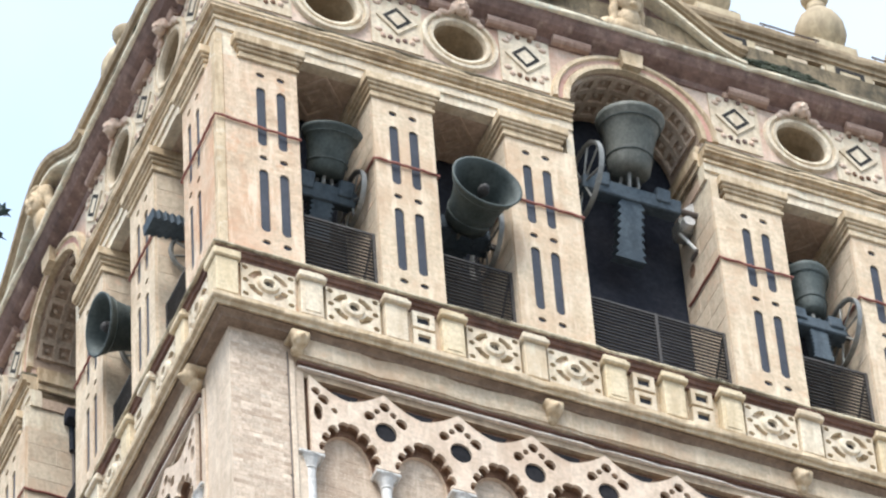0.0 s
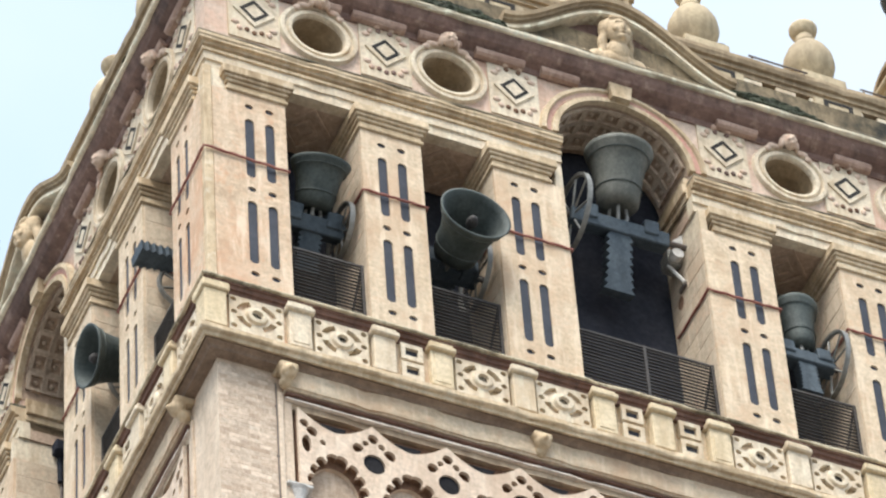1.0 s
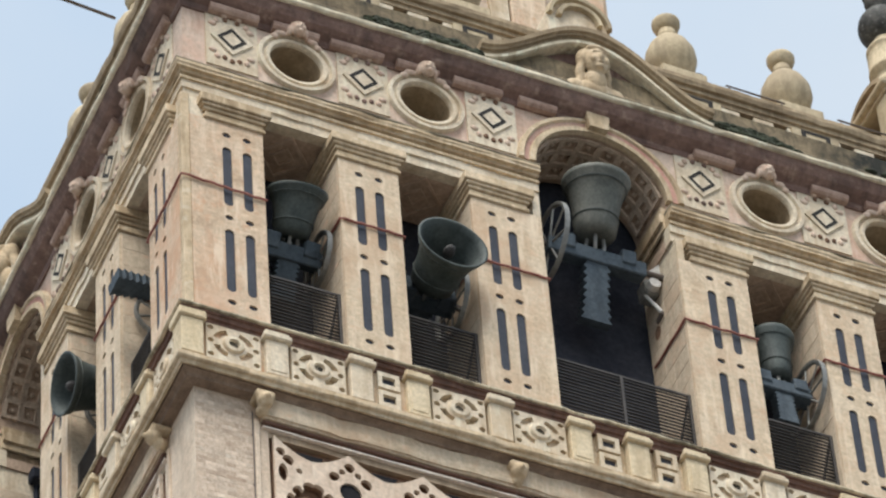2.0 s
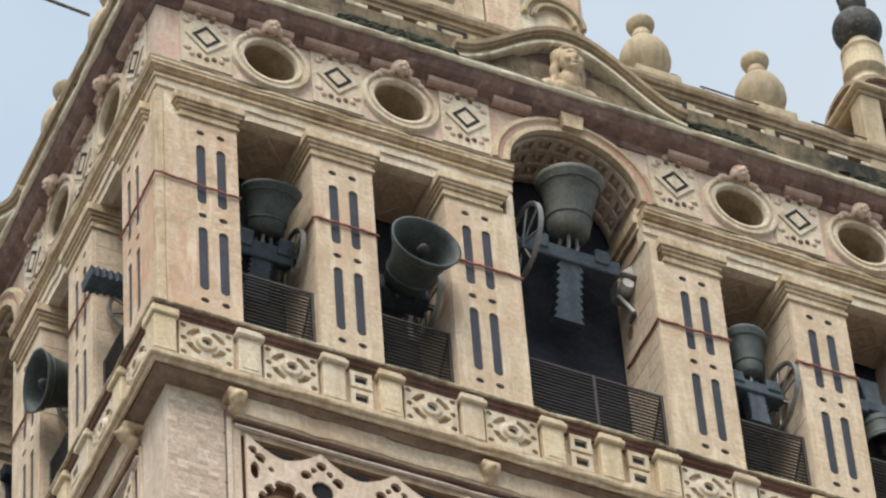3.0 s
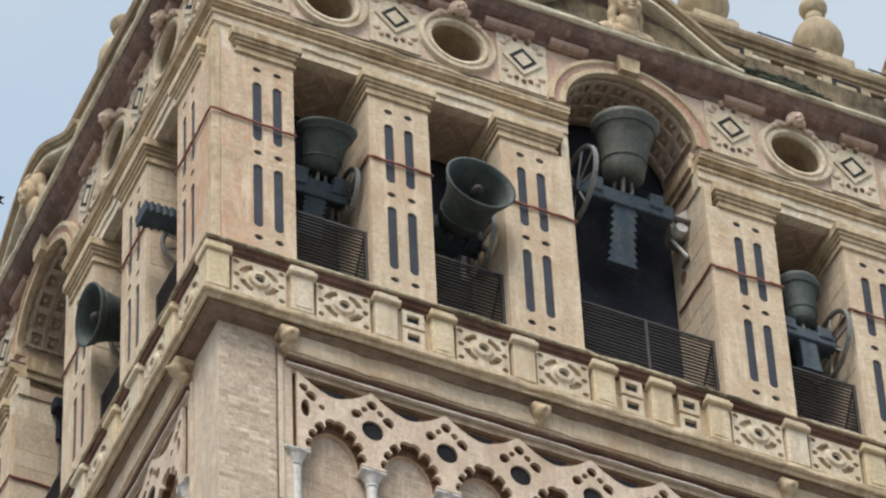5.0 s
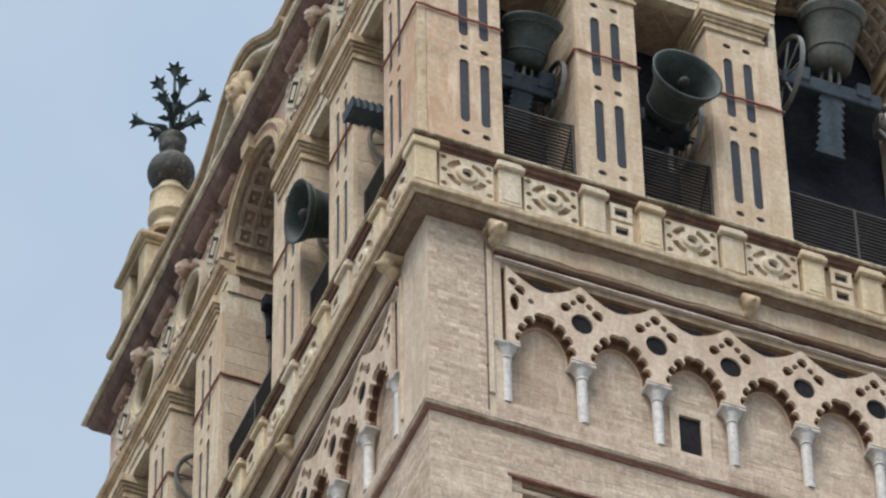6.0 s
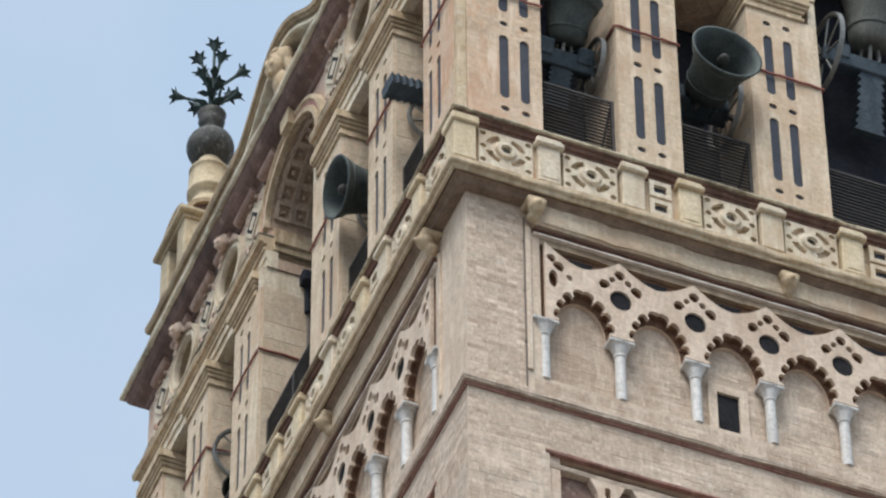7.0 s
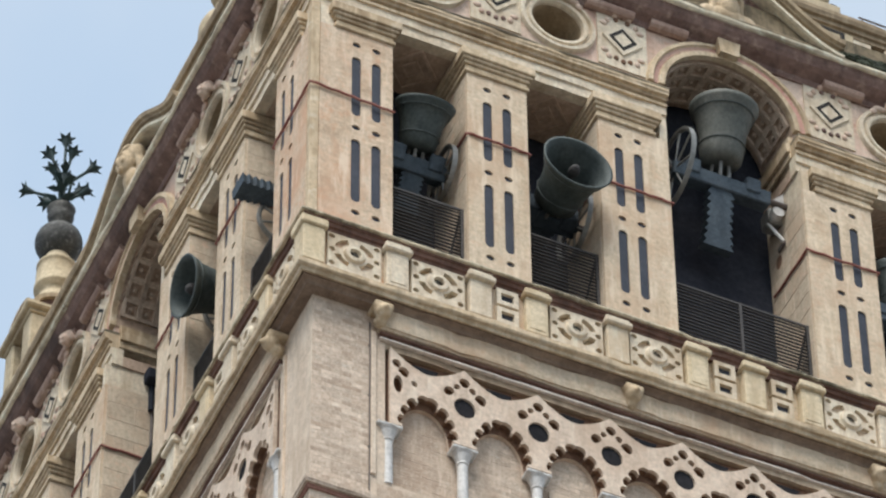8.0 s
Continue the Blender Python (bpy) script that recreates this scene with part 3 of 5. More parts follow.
def pier_front(parent, x0, x1, slots, y=FRONT):
    """Pierced front slab with its inlaid dark tiles."""
    holes = []
    for c in slots:
        holes += [slotshape(c, 55.62, 56.98, 0.15), slotshape(c, 57.50, 58.82, 0.15)]
        holes += [oval(c, z, 0.068, 0.056, 10) for z in (55.40, 57.24, 59.10)]
    bm = B(); plate(bm, rect(x0, x1, Z0, ZCAP), holes, y, y + 0.05)
    f = part("front_slab", bm, PINK if x0 < 1 else CREAM, parent, "pink-cream plastered front" if x0 < 1 else "cream plastered front")
    for c in slots:
        for z0, z1 in ((55.62, 56.98), (57.50, 58.82)):
            bm = B(); box(bm, c - 0.078, c + 0.078, y + 0.022, y + 0.0495, z0, z1)
            part("slot_tile", bm, GLAZE, f, "blue-black glazed slot inlay")
        for z in (55.40, 57.24, 59.10):
            bm = B(); box(bm, c - 0.07, c + 0.07, y + 0.026, y + 0.0495, z - 0.058, z + 0.058)
            part("dot_tile", bm, GLAZE, f, "dark glazed dot inlay")


def capital(bm, x0, x1, y0, y1):
    for d, z0, z1 in ((0.04, ZCAP, 59.43), (0.012, 59.43, 59.53), (0.045, 59.53, 59.60), (0.08, 59.60, 59.66), (0.115, 59.66, ZLIN - 0.002)):
        box(bm, x0 - d, x1 + d, y0 - d, y1 + d * 0.2, z0, z1, 0.012)
    return bm


def cord(parent, pts):
    bm = B()
    full = []
    for p, q in zip(pts, pts[1:]):
        p, q = Vector(p), Vector(q)
        k = 6
        for i in range(k):
            v = p.lerp(q, i / k)
            full.append(v + Vector((0, 0, 0.012 * math.sin(i * 2.1 + p.x * 5))))
    full.append(Vector(pts[-1]))
    tube(bm, full, 0.021, 6)
    part("iron_strap", bm, CORD, parent, "faded red strap tied round the pier")


def pier(x0, x1):
    c = (x0 + x1) / 2
    broad = x1 - x0 > 1.0
    slot_c = c if not broad else (4.99 if c < MID else 8.61)
    t = thing("belfry_pier", (c, 0.4, Z0), "cream masonry belfry pier with dark tiled slots", "pier", "belfry piers")
    bm = B(); box(bm, x0, x1, FRONT + 0.05, BACK, Z0, ZCAP); body = part("pier_body", bm, MORTAR, t)
    rnd = random.Random(int(x0 * 100))
    for i in range(12):
        z = Z0 + 1.0 + i * 0.372
        cut = 0.42 + (0.22 if i % 2 else -0.05) + rnd.uniform(-0.06, 0.06)
        for ya, yb in ((FRONT + 0.055, cut - 0.005), (cut + 0.005, BACK - 0.005)):
            for side in (x0, x1):
                jut = 0.003 + 0.003 * rnd.random()
                bm = B(); box(bm, side - (jut if side == x0 else 0.01), side + (0.01 if side == x0 else jut), ya, yb, z + 0.005, min(z + 0.367, ZCAP - 0.002), 0.004)
                part("stone_block", bm, ASHLAR, body)
    pier_front(t, x0, x1, (slot_c - 0.16, slot_c + 0.16))
    # on the piers beside the great arch the capital stops short of the arch
    k0, k1 = (x0, x1) if not broad else ((x0, x1 - 0.24) if c < MID else (x0 + 0.24, x1))
    bm = B(); capital(bm, k0, k1, FRONT, BACK); part("capital", bm, STONE, t)
    if broad:
        bm = B(); box(bm, *((k1 + 0.12, x1) if c < MID else (x0, k0 - 0.12)), FRONT, BACK, ZCAP, ZLIN - 0.003); part("arch_jamb", bm, PALE, t)
    y = FRONT - 0.02
    cord(t, [(x0 - 0.02, 0.9, 57.95), (x0 - 0.025, y, 57.95), (c, y - 0.012, 57.93), (x1 + 0.025, y, 57.95), (x1 + 0.025, 0.9, 57.95)])
    return t


PIERS = [(2.34, 3.32), (4.50, 5.66), (7.94, 9.10), (10.28, 11.26)]
for i, (x0, x1) in enumerate(PIERS):
    # slots sit towards the outer openings on the broad piers
    onto(pier(x0, x1), (1,))


def corner_pier():
    t = thing("corner_pier", (0.5, 0.5, Z0), "pink-cream corner pier of the belfry with dark tiled slots", "pier", "corner piers")
    bm = B(); box(bm, -0.11, 1.14, -0.11, 1.14, Z0, ZLIN); part("pier_body", bm, PALE, t)
    bm = B(); box(bm, -0.155, -0.02, -0.155, -0.02, Z0, ZLIN, 0.01); part("corner_edge", bm, STONE, t)
    return t


# the two visible faces of the corner piers are built in the frame of each face
cp = corner_pier()
pier_front(cp, -0.018, 1.14, (0.56, 0.88))
bm = B(); capital(bm, 0.24, 1.14, FRONT, 0.5); part("capital", bm, STONE, cp)
# its west side
west = [o for o in cp.children if o.name.startswith(("front_slab", "capital"))]
flip = Matrix(((0, 1, 0, 0), (1, 0, 0, 0), (0, 0, 1, 0), (0, 0, 0, 1)))
for o in west:
    subs = [o] + list(o.children)
    top = None
    for s_ in subs:
        me = s_.data.copy()
        me.transform(Matrix.Translation(-ORG[cp]) @ flip @ Matrix.Translation(ORG[cp]))
        me.flip_normals()
        d = new(s_.name.split(".")[0], me)
        d.parent = cp if s_ is o else top
        if "label" in s_:
            d["label"] = s_["label"]
        if s_ is o:
            top = d
cord(cp, [(1.0, 1.16, 57.83), (-0.19, 1.16, 57.83), (-0.19, 0.3, 57.86), (-0.19, -0.19, 57.90), (0.5, -0.19, 57.86), (1.16, -0.19, 57.83)])
copy_thing(cp, FACE[1] @ Matrix.Translation(ORG[cp]))
copy_thing(cp, FACE[3] @ Matrix.Translation(ORG[cp]))
copy_thing(cp, FACE[2] @ Matrix.Translation(ORG[cp]))
# ---------------- lintels, entablature, frieze ----------------
AX, AZ, AR = 6.80, 60.72, 1.14
OPEN = [(1.14, 2.34), (3.32, 4.50), (9.10, 10.28), (11.26, 12.46)]
ARC = [(-0.10, 59.832), (0.085, 59.832), (0.085, 60.02), (0.115, 60.022), (0.115, 60.19), (-0.10, 60.19)]
ENT = [(-0.10, 60.191), (0.145, 60.191), (0.15, 60.245), (0.095, 60.25), (0.095, 60.32), (0.15, 60.325), (0.165, 60.37), (0.225, 60.372), (0.225, 60.42), (0.24, 60.44), (0.24, 60.495), (-0.10, 60.495)]
RIM = [(-0.10, 60.496), (0.243, 60.496), (0.248, 60.52), (0.235, 60.545), (0.19, 60.55), (-0.10, 60.56)]


def entablature():
    e = thing("entablature", (MID, 0, 59.83), "moulded limestone entablature over the belfry openings", "entablature", "entablatures", "structure")
    for x0, x1 in ((None, 5.70), (7.90, None)):
        bm = B(); mould(bm, ARC, x0, x1); part("architrave", bm, PALE, e, "pale plain architrave")
        bm = B(); mould(bm, ENT, x0, x1); part("cornice_run", bm, STONE, e)
        bm = B(); mould(bm, RIM, x0, x1); part("rim", bm, DARKRIM, e, "dark lichen-stained rim")
    for x0, x1 in ((0.11, 5.69), (7.91, 13.49)):
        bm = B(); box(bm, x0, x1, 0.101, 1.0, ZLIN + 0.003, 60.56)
        li = part("lintel", bm, SOFFIT, e, "carved lintel soffit, its brown partly painted shade")
        for a, b in OPEN:
            if x0 < a < x1:
                c = (a + b) / 2
                bm = B()
                for h, wdt in ((0.42, 0.05), (0.20, 0.05)):
                    o = [(c - h, 0.50), (c, 0.50 - h), (c + h, 0.50), (c, 0.50 + h)]
                    i_ = [(c - h + wdt * 1.4, 0.50), (c, 0.50 - h + wdt * 1.4), (c + h - wdt * 1.4, 0.50), (c, 0.50 + h - wdt * 1.4)]
                    plate(bm, o, [i_], ZLIN - 0.035, ZLIN + 0.01)
                for v in bm.verts:
                    v.co = Vector((v.co.x, v.co.z, v.co.y))
                for sx in (a + 0.03, b - 0.09):
                    box(bm, sx, sx + 0.06, 0.12, 0.98, ZLIN - 0.03, ZLIN + 0.01)
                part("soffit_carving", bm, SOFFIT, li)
    return e


ent = entablature()
onto(ent, (1,))


def archline(r, n=22):
    return [(AX - r * math.cos(math.pi * i / n), AZ + r * math.sin(math.pi * i / n)) for i in range(n + 1)]


CIRC = [1.78, 3.92, 9.72, 11.86]
DIAM = [0.73, 2.88, 5.02, 8.58, 10.72, 12.87]


def frieze():
    f = thing("frieze", (MID, 0, 60.56), "pink plastered frieze with roundels and diamond panels", "frieze", "belfry friezes", "structure")
    bm = B()
    outer = [(-0.06, 60.562)] + [(AX - AR, 60.562)] + archline(AR) + [(AX + AR, 60.562), (W - 0.302, 60.562), (W - 0.302, 62.2), (-0.06, 62.2)]
    plate(bm, outer, [oval(c, 61.40, 0.49, 0.49, 28) for c in CIRC], -0.06, 0.30)
    part("plaster_field", bm, FIELD, f)
    bm = B(); box(bm, 0.3, 5.4, 0.80, 0.98, 60.57, 62.2); box(bm, 8.2, 13.3, 0.80, 0.98, 60.57, 62.2); part("back_wall", bm, SOFFIT, f)
    for c in CIRC:
        bm = B(); ring(bm, c, 61.40, [(0.425, 0.79), (0.425, -0.07), (0.445, -0.12), (0.50, -0.13), (0.52, -0.09), (0.555, -0.09), (0.575, -0.14), (0.63, -0.135), (0.65, -0.06), (0.56, -0.05), (0.48, 0.79)])
        rg = part("roundel_ring", bm, PALE, f, "moulded round stone ring")
        # thin brown lining that puts the roundel's deep shade into colour
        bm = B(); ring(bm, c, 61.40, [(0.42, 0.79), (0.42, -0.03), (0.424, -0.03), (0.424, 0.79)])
        part("roundel_lining", bm, BROWN, rg, "inner face of the ring, brown to paint its deep shade")
        bm = B(); blob(bm, (c, -0.25, 62.03), (0.11, 0.11, 0.15), 14); blob(bm, (c, -0.20, 62.11), (0.145, 0.12, 0.11), 14)
        blob(bm, (c, -0.36, 62.03), (0.025, 0.03, 0.05), 6); blob(bm, (c, -0.345, 62.085), (0.08, 0.025, 0.018), 8); blob(bm, (c, -0.32, 61.93), (0.05, 0.04, 0.03), 8)
        for sx in (-1, 1):
            blob(bm, (c + sx * 0.13, -0.20, 62.02), (0.045, 0.07, 0.11), 8); blob(bm, (c + sx * 0.055, -0.34, 61.995), (0.035, 0.03, 0.035), 6)
            blob(bm, (c + sx * 0.25, -0.14, 61.96), (0.12, 0.045, 0.06), 8); blob(bm, (c + sx * 0.36, -0.13, 61.87), (0.07, 0.04, 0.06), 8)
        fuse(part("roundel_knob", bm, FIELD, rg, "weathered carved head over the roundel", smooth=True), 0.016)
    for c in DIAM:
        bm = B(); plate(bm, [(c - 0.42, 60.80), (c + 0.42, 60.80), (c + 0.42, 62.12), (c - 0.42, 62.12)], [], -0.085, -0.061)
        dp = part("diamond_panel", bm, PALE, f, "pale carved panel with a diamond")
        bm = B(); h, v_ = 0.34, 0.36
        plate(bm, [(c - h, 61.48), (c, 61.48 - v_), (c + h, 61.48), (c, 61.48 + v_)], [], -0.115, -0.086)
        part("diamond_slab", bm, PALE, dp)
        bm = B(); h2, v2, h3, v3 = 0.24, 0.26, 0.16, 0.175
        plate(bm, [(c - h2, 61.48), (c, 61.48 - v2), (c + h2, 61.48), (c, 61.48 + v2)], [[(c - h3, 61.48), (c, 61.48 - v3), (c + h3, 61.48), (c, 61.48 + v3)]], -0.121, -0.116)
        part("diamond_border", bm, BLACK, dp, "black glazed diamond border")
        bm = B()
        for dx, dz in ((-0.10, 0.45), (0.10, 0.45), (0, 0.55), (-0.12, -0.46), (0.12, -0.46), (0, -0.50)):
            blob(bm, (c + dx, -0.09, 61.48 + dz), (0.045, 0.03, 0.05), 8)
        part("carved_buds", bm, RED if DIAM.index(c) % 2 else LOBE, dp)
        bm = B()
        for sx in (-1, 1):
            for dz in (-0.34, 0.30):
                blob(bm, (c + sx * 0.31, -0.088, 61.48 + dz), (0.07, 0.03, 0.05), 8); blob(bm, (c + sx * 0.24, -0.088, 61.48 + dz * 1.35), (0.05, 0.03, 0.06), 8)
        part("carved_leaves", bm, FIELD, dp, smooth=True)
        bm = B(); blob(bm, (c, -0.11, 62.10), (0.12, 0.07, 0.09), 8); blob(bm, (c - 0.12, -0.10, 62.02), (0.06, 0.05, 0.06), 8); blob(bm, (c + 0.12, -0.10, 62.02), (0.06, 0.05, 0.06), 8)
        part("carved_crest", bm, FIELD, dp, smooth=True)
    return f


fr = frieze()
onto(fr, (1,))
fc = thing("frieze_corner", (W, 0, 60.56), "pink plastered corner block of the frieze", "frieze", kind="structure")
bm = B(); box(bm, W - 0.30, W + 0.06, -0.06, 0.30, 60.562, 62.2); part("corner_block", bm, FIELD, fc)


def great_arch():
    a = thing("great_arch", (AX, 0, 59.83), "limestone arch with coffered barrel soffit and keystone", "arch", "great arches", "structure")
    n = 22
    bm = B()
    prof = [(AR - 0.03, -0.05), (AR - 0.03, -0.15), (AR + 0.06, -0.15), (AR + 0.08, -0.11), (AR + 0.15, -0.12), (AR + 0.18, -0.17), (AR + 0.25, -0.16), (AR + 0.27, -0.05)]
    rows = [[bm.verts.new((AX - r * math.cos(math.pi * i / n), y, AZ + r * math.sin(math.pi * i / n))) for r, y in prof] for i in range(n + 1)]
    for p, q in zip(rows, rows[1:]):
        for j in range(len(prof)):
            bm.faces.new((p[j], p[(j + 1) % len(prof)], q[(j + 1) % len(prof)], q[j]))
    bm.faces.new(rows[0]); bm.faces.new(rows[-1])
    part("archivolt", bm, STONE, a)
    bm = B()
    prof = [(AR + 0.078, -0.112), (AR + 0.080, -0.124), (AR + 0.158, -0.134), (AR + 0.160, -0.128)]
    rows = [[bm.verts.new((AX - r * math.cos(math.pi * i / n), y, AZ + r * math.sin(math.pi * i / n))) for r, y in prof] for i in range(n + 1)]
    for p, q in zip(rows, rows[1:]):
        for j in range(4):
            bm.faces.new((p[j], p[(j + 1) % 4], q[(j + 1) % 4], q[j]))
    bm.faces.new(rows[0]); bm.faces.new(rows[-1])
    part("painted_band", bm, PAINT, a, "faded red painted band round the arch")
    bm = B()
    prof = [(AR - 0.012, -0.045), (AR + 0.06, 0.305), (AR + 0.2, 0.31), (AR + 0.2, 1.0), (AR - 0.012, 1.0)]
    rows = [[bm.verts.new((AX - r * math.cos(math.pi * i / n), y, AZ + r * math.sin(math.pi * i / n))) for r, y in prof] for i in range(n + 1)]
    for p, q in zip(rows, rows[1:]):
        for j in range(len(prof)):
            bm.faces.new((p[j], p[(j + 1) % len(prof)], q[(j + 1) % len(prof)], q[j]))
    vault = part("barrel_vault", bm, SOFFIT, a, "coffered vault, its brown partly painted shade")
    # coffers: raised square frames on the soffit
    for i in range(9):
        a0 = math.pi * (0.06 + 0.88 * (i + 0.5) / 9)
        for yc in (0.16, 0.44, 0.72):
            bm = B()
            R_ = AR - 0.012
            d = R_ * 0.88 * math.pi / 9 * 0.42
            ring_o = [(-d, -0.125), (d, -0.125), (d, 0.125), (-d, 0.125)]
            for k, (u0, v0) in enumerate(ring_o):
                u1, v1 = ring_o[(k + 1) % 4]
                lo_u, hi_u = min(u0, u1) - 0.03, max(u0, u1) + 0.03
                lo_v, hi_v = min(v0, v1) - 0.03, max(v0, v1) + 0.03
                vs = []
                for dr in (0.0, -0.05):
                    for uu, vv in ((lo_u, lo_v), (hi_u, lo_v), (hi_u, hi_v), (lo_u, hi_v)):
                        an = a0 + uu / R_
                        vs.append(bm.verts.new((AX - (R_ + dr) * math.cos(an), yc + vv, AZ + (R_ + dr) * math.sin(an))))
                for q in ((4, 5, 6, 7), (0, 1, 5, 4), (1, 2, 6, 5), (2, 3, 7, 6), (3, 0, 4, 7)):
                    bm.faces.new([vs[z] for z in q])
            blob(bm, (AX - (R_ - 0.01) * math.cos(a0), yc, AZ + (R_ - 0.01) * math.sin(a0)), (0.045, 0.045, 0.045), 6)
            part("coffer", bm, COFFER, vault)
    bm = B()
    for dx0, dx1, y, z0, z1 in ((0.16, 0.20, -0.26, 61.86, 62.22), (0.22, 0.24, -0.30, 62.22, 62.36)):
        vs = [bm.verts.new(p) for p in ((AX - dx0, y, z0), (AX + dx0, y, z0), (AX + dx1, y, z1), (AX - dx1, y, z1), (AX - dx0, 0, z0), (AX + dx0, 0, z0), (AX + dx1, 0, z1), (AX - dx1, 0, z1))]
        for q in ((0, 1, 2, 3), (4, 5, 6, 7), (0, 1, 5, 4), (1, 2, 6, 5), (2, 3, 7, 6), (3, 0, 4, 7)):
            bm.faces.new([vs[z] for z in q])
    part("keystone", bm, STONE, a, "scrolled limestone keystone")
    for sx, x0, x1 in ((-1, 5.60, 5.72), (1, 7.88, 8.0)):
        bm = B()
        for d, z0, z1 in ((0.0, ZLIN + 0.002, 60.05), (0.03, 60.05, 60.22), (0.06, 60.22, 60.36), (0.11, 60.36, 60.56), (0.07, 60.56, 60.72)):
            if sx < 0:
                box(bm, x0, x1 - 0.06 + d, 0.02, 1.0, z0, z1, 0.008)
            else:
                box(bm, x0 + 0.06 - d, x1, 0.02, 1.0, z0, z1, 0.008)
        part("impost", bm, STONE, a)
    return a


ga = great_arch()
onto(ga, (1,))

# ---------------- crowning cornice ----------------
def crown():
    c = thing("crowning_cornice", (MID, 0, 61.95), "red-stained crowning cornice with a mossy limestone lip", "cornice", "crowning cornices", "structure")
    bm = B(); mould(bm, [(-0.2, 62.0), (0.09, 61.99), (0.11, 62.03), (0.12, 62.10), (0.17, 62.13), (0.24, 62.165), (0.31, 62.22), (0.36, 62.295), (0.38, 62.36), (0.405, 62.40), (-0.2, 62.40)])
    part("red_band", bm, RED, c, "red-painted weathered band")
    bm = B(); mould(bm, [(-0.2, 62.401), (0.425, 62.401), (0.445, 62.405), (0.47, 62.43), (0.475, 62.475), (0.46, 62.49), (-0.2, 62.49)])
    part("lip", bm, EDGE, c, "bright worn lip broken by black stains")
    bm = B(); mould(bm, [(-0.2, 62.491), (0.435, 62.491), (0.44, 62.535), (0.39, 62.57), (-0.2, 62.60)])
    part("weathered_top", bm, DARKRIM, c, "black-stained top of the cornice")
    bm = B(); mould(bm, [(-0.2, 62.602), (0.33, 62.602), (0.31, 62.74), (0.24, 62.86), (0.22, 63.30), (0.14, 63.38), (-0.2, 63.38)])
    part("plinth_run", bm, MOSS, c, "black mossy plinth")
    return c


cr = crown()
onto(cr, (1, 2, 3))
# red stone blocks under the lip
rb = thing("red_block", (0.5, -0.2, 62.1), "weathered red stone block under the crowning cornice", "block", "red cornice blocks")
bm = B(); mould(bm, [(0.08, 61.995), (0.17, 61.995), (0.21, 62.03), (0.225, 62.08), (0.215, 62.13), (0.17, 62.17), (0.08, 62.17)], 0.10, 0.90); part("block_face", bm, ROSE, rb)
for k in (0, 1):
    for i in range(13):
        if (k, i) != (0, 0) and i not in (6, 7, 9):
            copy_thing(rb, FACE[k] @ Matrix.Translation((0.75 + i * 1.01, -0.2, 62.1)) @ Matrix.Diagonal((0.8 + 0.3 * ((i * 7) % 5) / 4, 1, 1, 1)))
rb.location = (0.75, -0.2, 62.1)

# terrace roof over the belfry and dark inside
rf = thing("terrace_roof", (MID, MID, 62.3), "stone terrace over the belfry", "roof", kind="structure")
bm = B(); box(bm, 0.2, W - 0.2, 0.2, W - 0.2, 62.3, 62.95); part("slab", bm, STONE, rf)
fl = thing("belfry_floor", (MID, MID, 53.7), "stone floor of the bell chamber", "floor", kind="structure")
bm = B(); box(bm, 0.05, W - 0.05, 0.05, W - 0.05, 53.5, 53.985); part("slab", bm, STONE, fl)
bw = thing("belfry_back_walls", (MID, MID, 54), "closed masonry sides of the belfry", "wall", kind="structure")
bm = B(); box(bm, 1.2, W + 0.1, W - 1.0, W + 0.1, 53.99, 62.3); box(bm, W - 1.0, W + 0.1, 1.2, W - 1.0, 53.99, 62.3); part("masonry", bm, PALE, bw)

# dark screens at the back of each opening; their colour stands for the unlit inside
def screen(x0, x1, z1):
    s = thing("bird_screen", ((x0 + x1) / 2, 1.02, 54.0), "opaque dark netting behind a belfry opening, standing for the unlit inside", "screen", "bird screens")
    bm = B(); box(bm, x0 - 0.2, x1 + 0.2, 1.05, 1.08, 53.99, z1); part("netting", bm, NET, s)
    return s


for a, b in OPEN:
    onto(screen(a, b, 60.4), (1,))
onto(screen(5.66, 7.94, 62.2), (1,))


# ---------------- railings ----------------
def railing(x0, x1):
    r = thing("iron_railing", ((x0 + x1) / 2, 0.0, 55.0), "dark iron railing across a belfry opening", "railing", "belfry railings")
    top = 56.42
    for i in range(20):
        z = 55.02 + i * (top - 55.02) / 19
        h = 0.02 if i == 19 else 0.006
        bm = B(); box(bm, x0 - 0.01, x1 + 0.01, 0.0, 0.03, z - h, z + h); part("rail_bar", bm, GRILLE, r)
    posts = [x0 + 0.03, x1 - 0.03] + ([(x0 + x1) / 2] if x1 - x0 > 1.5 else [])
    for c in posts:
        bm = B(); box(bm, c - 0.022, c + 0.022, -0.005, 0.04, 53.985, top + 0.02); part("post", bm, GRILLE, r)
    bm = B(); tube(bm, [(x1 - 0.04, 0.02, top - 0.05), (x1 - 0.10, 0.60, 55.2)], 0.02, 6); part("brace", bm, GRILLE, r)
    return r


for a, b in OPEN + [(5.66, 7.94)]:
    onto(railing(a, b), (1,))


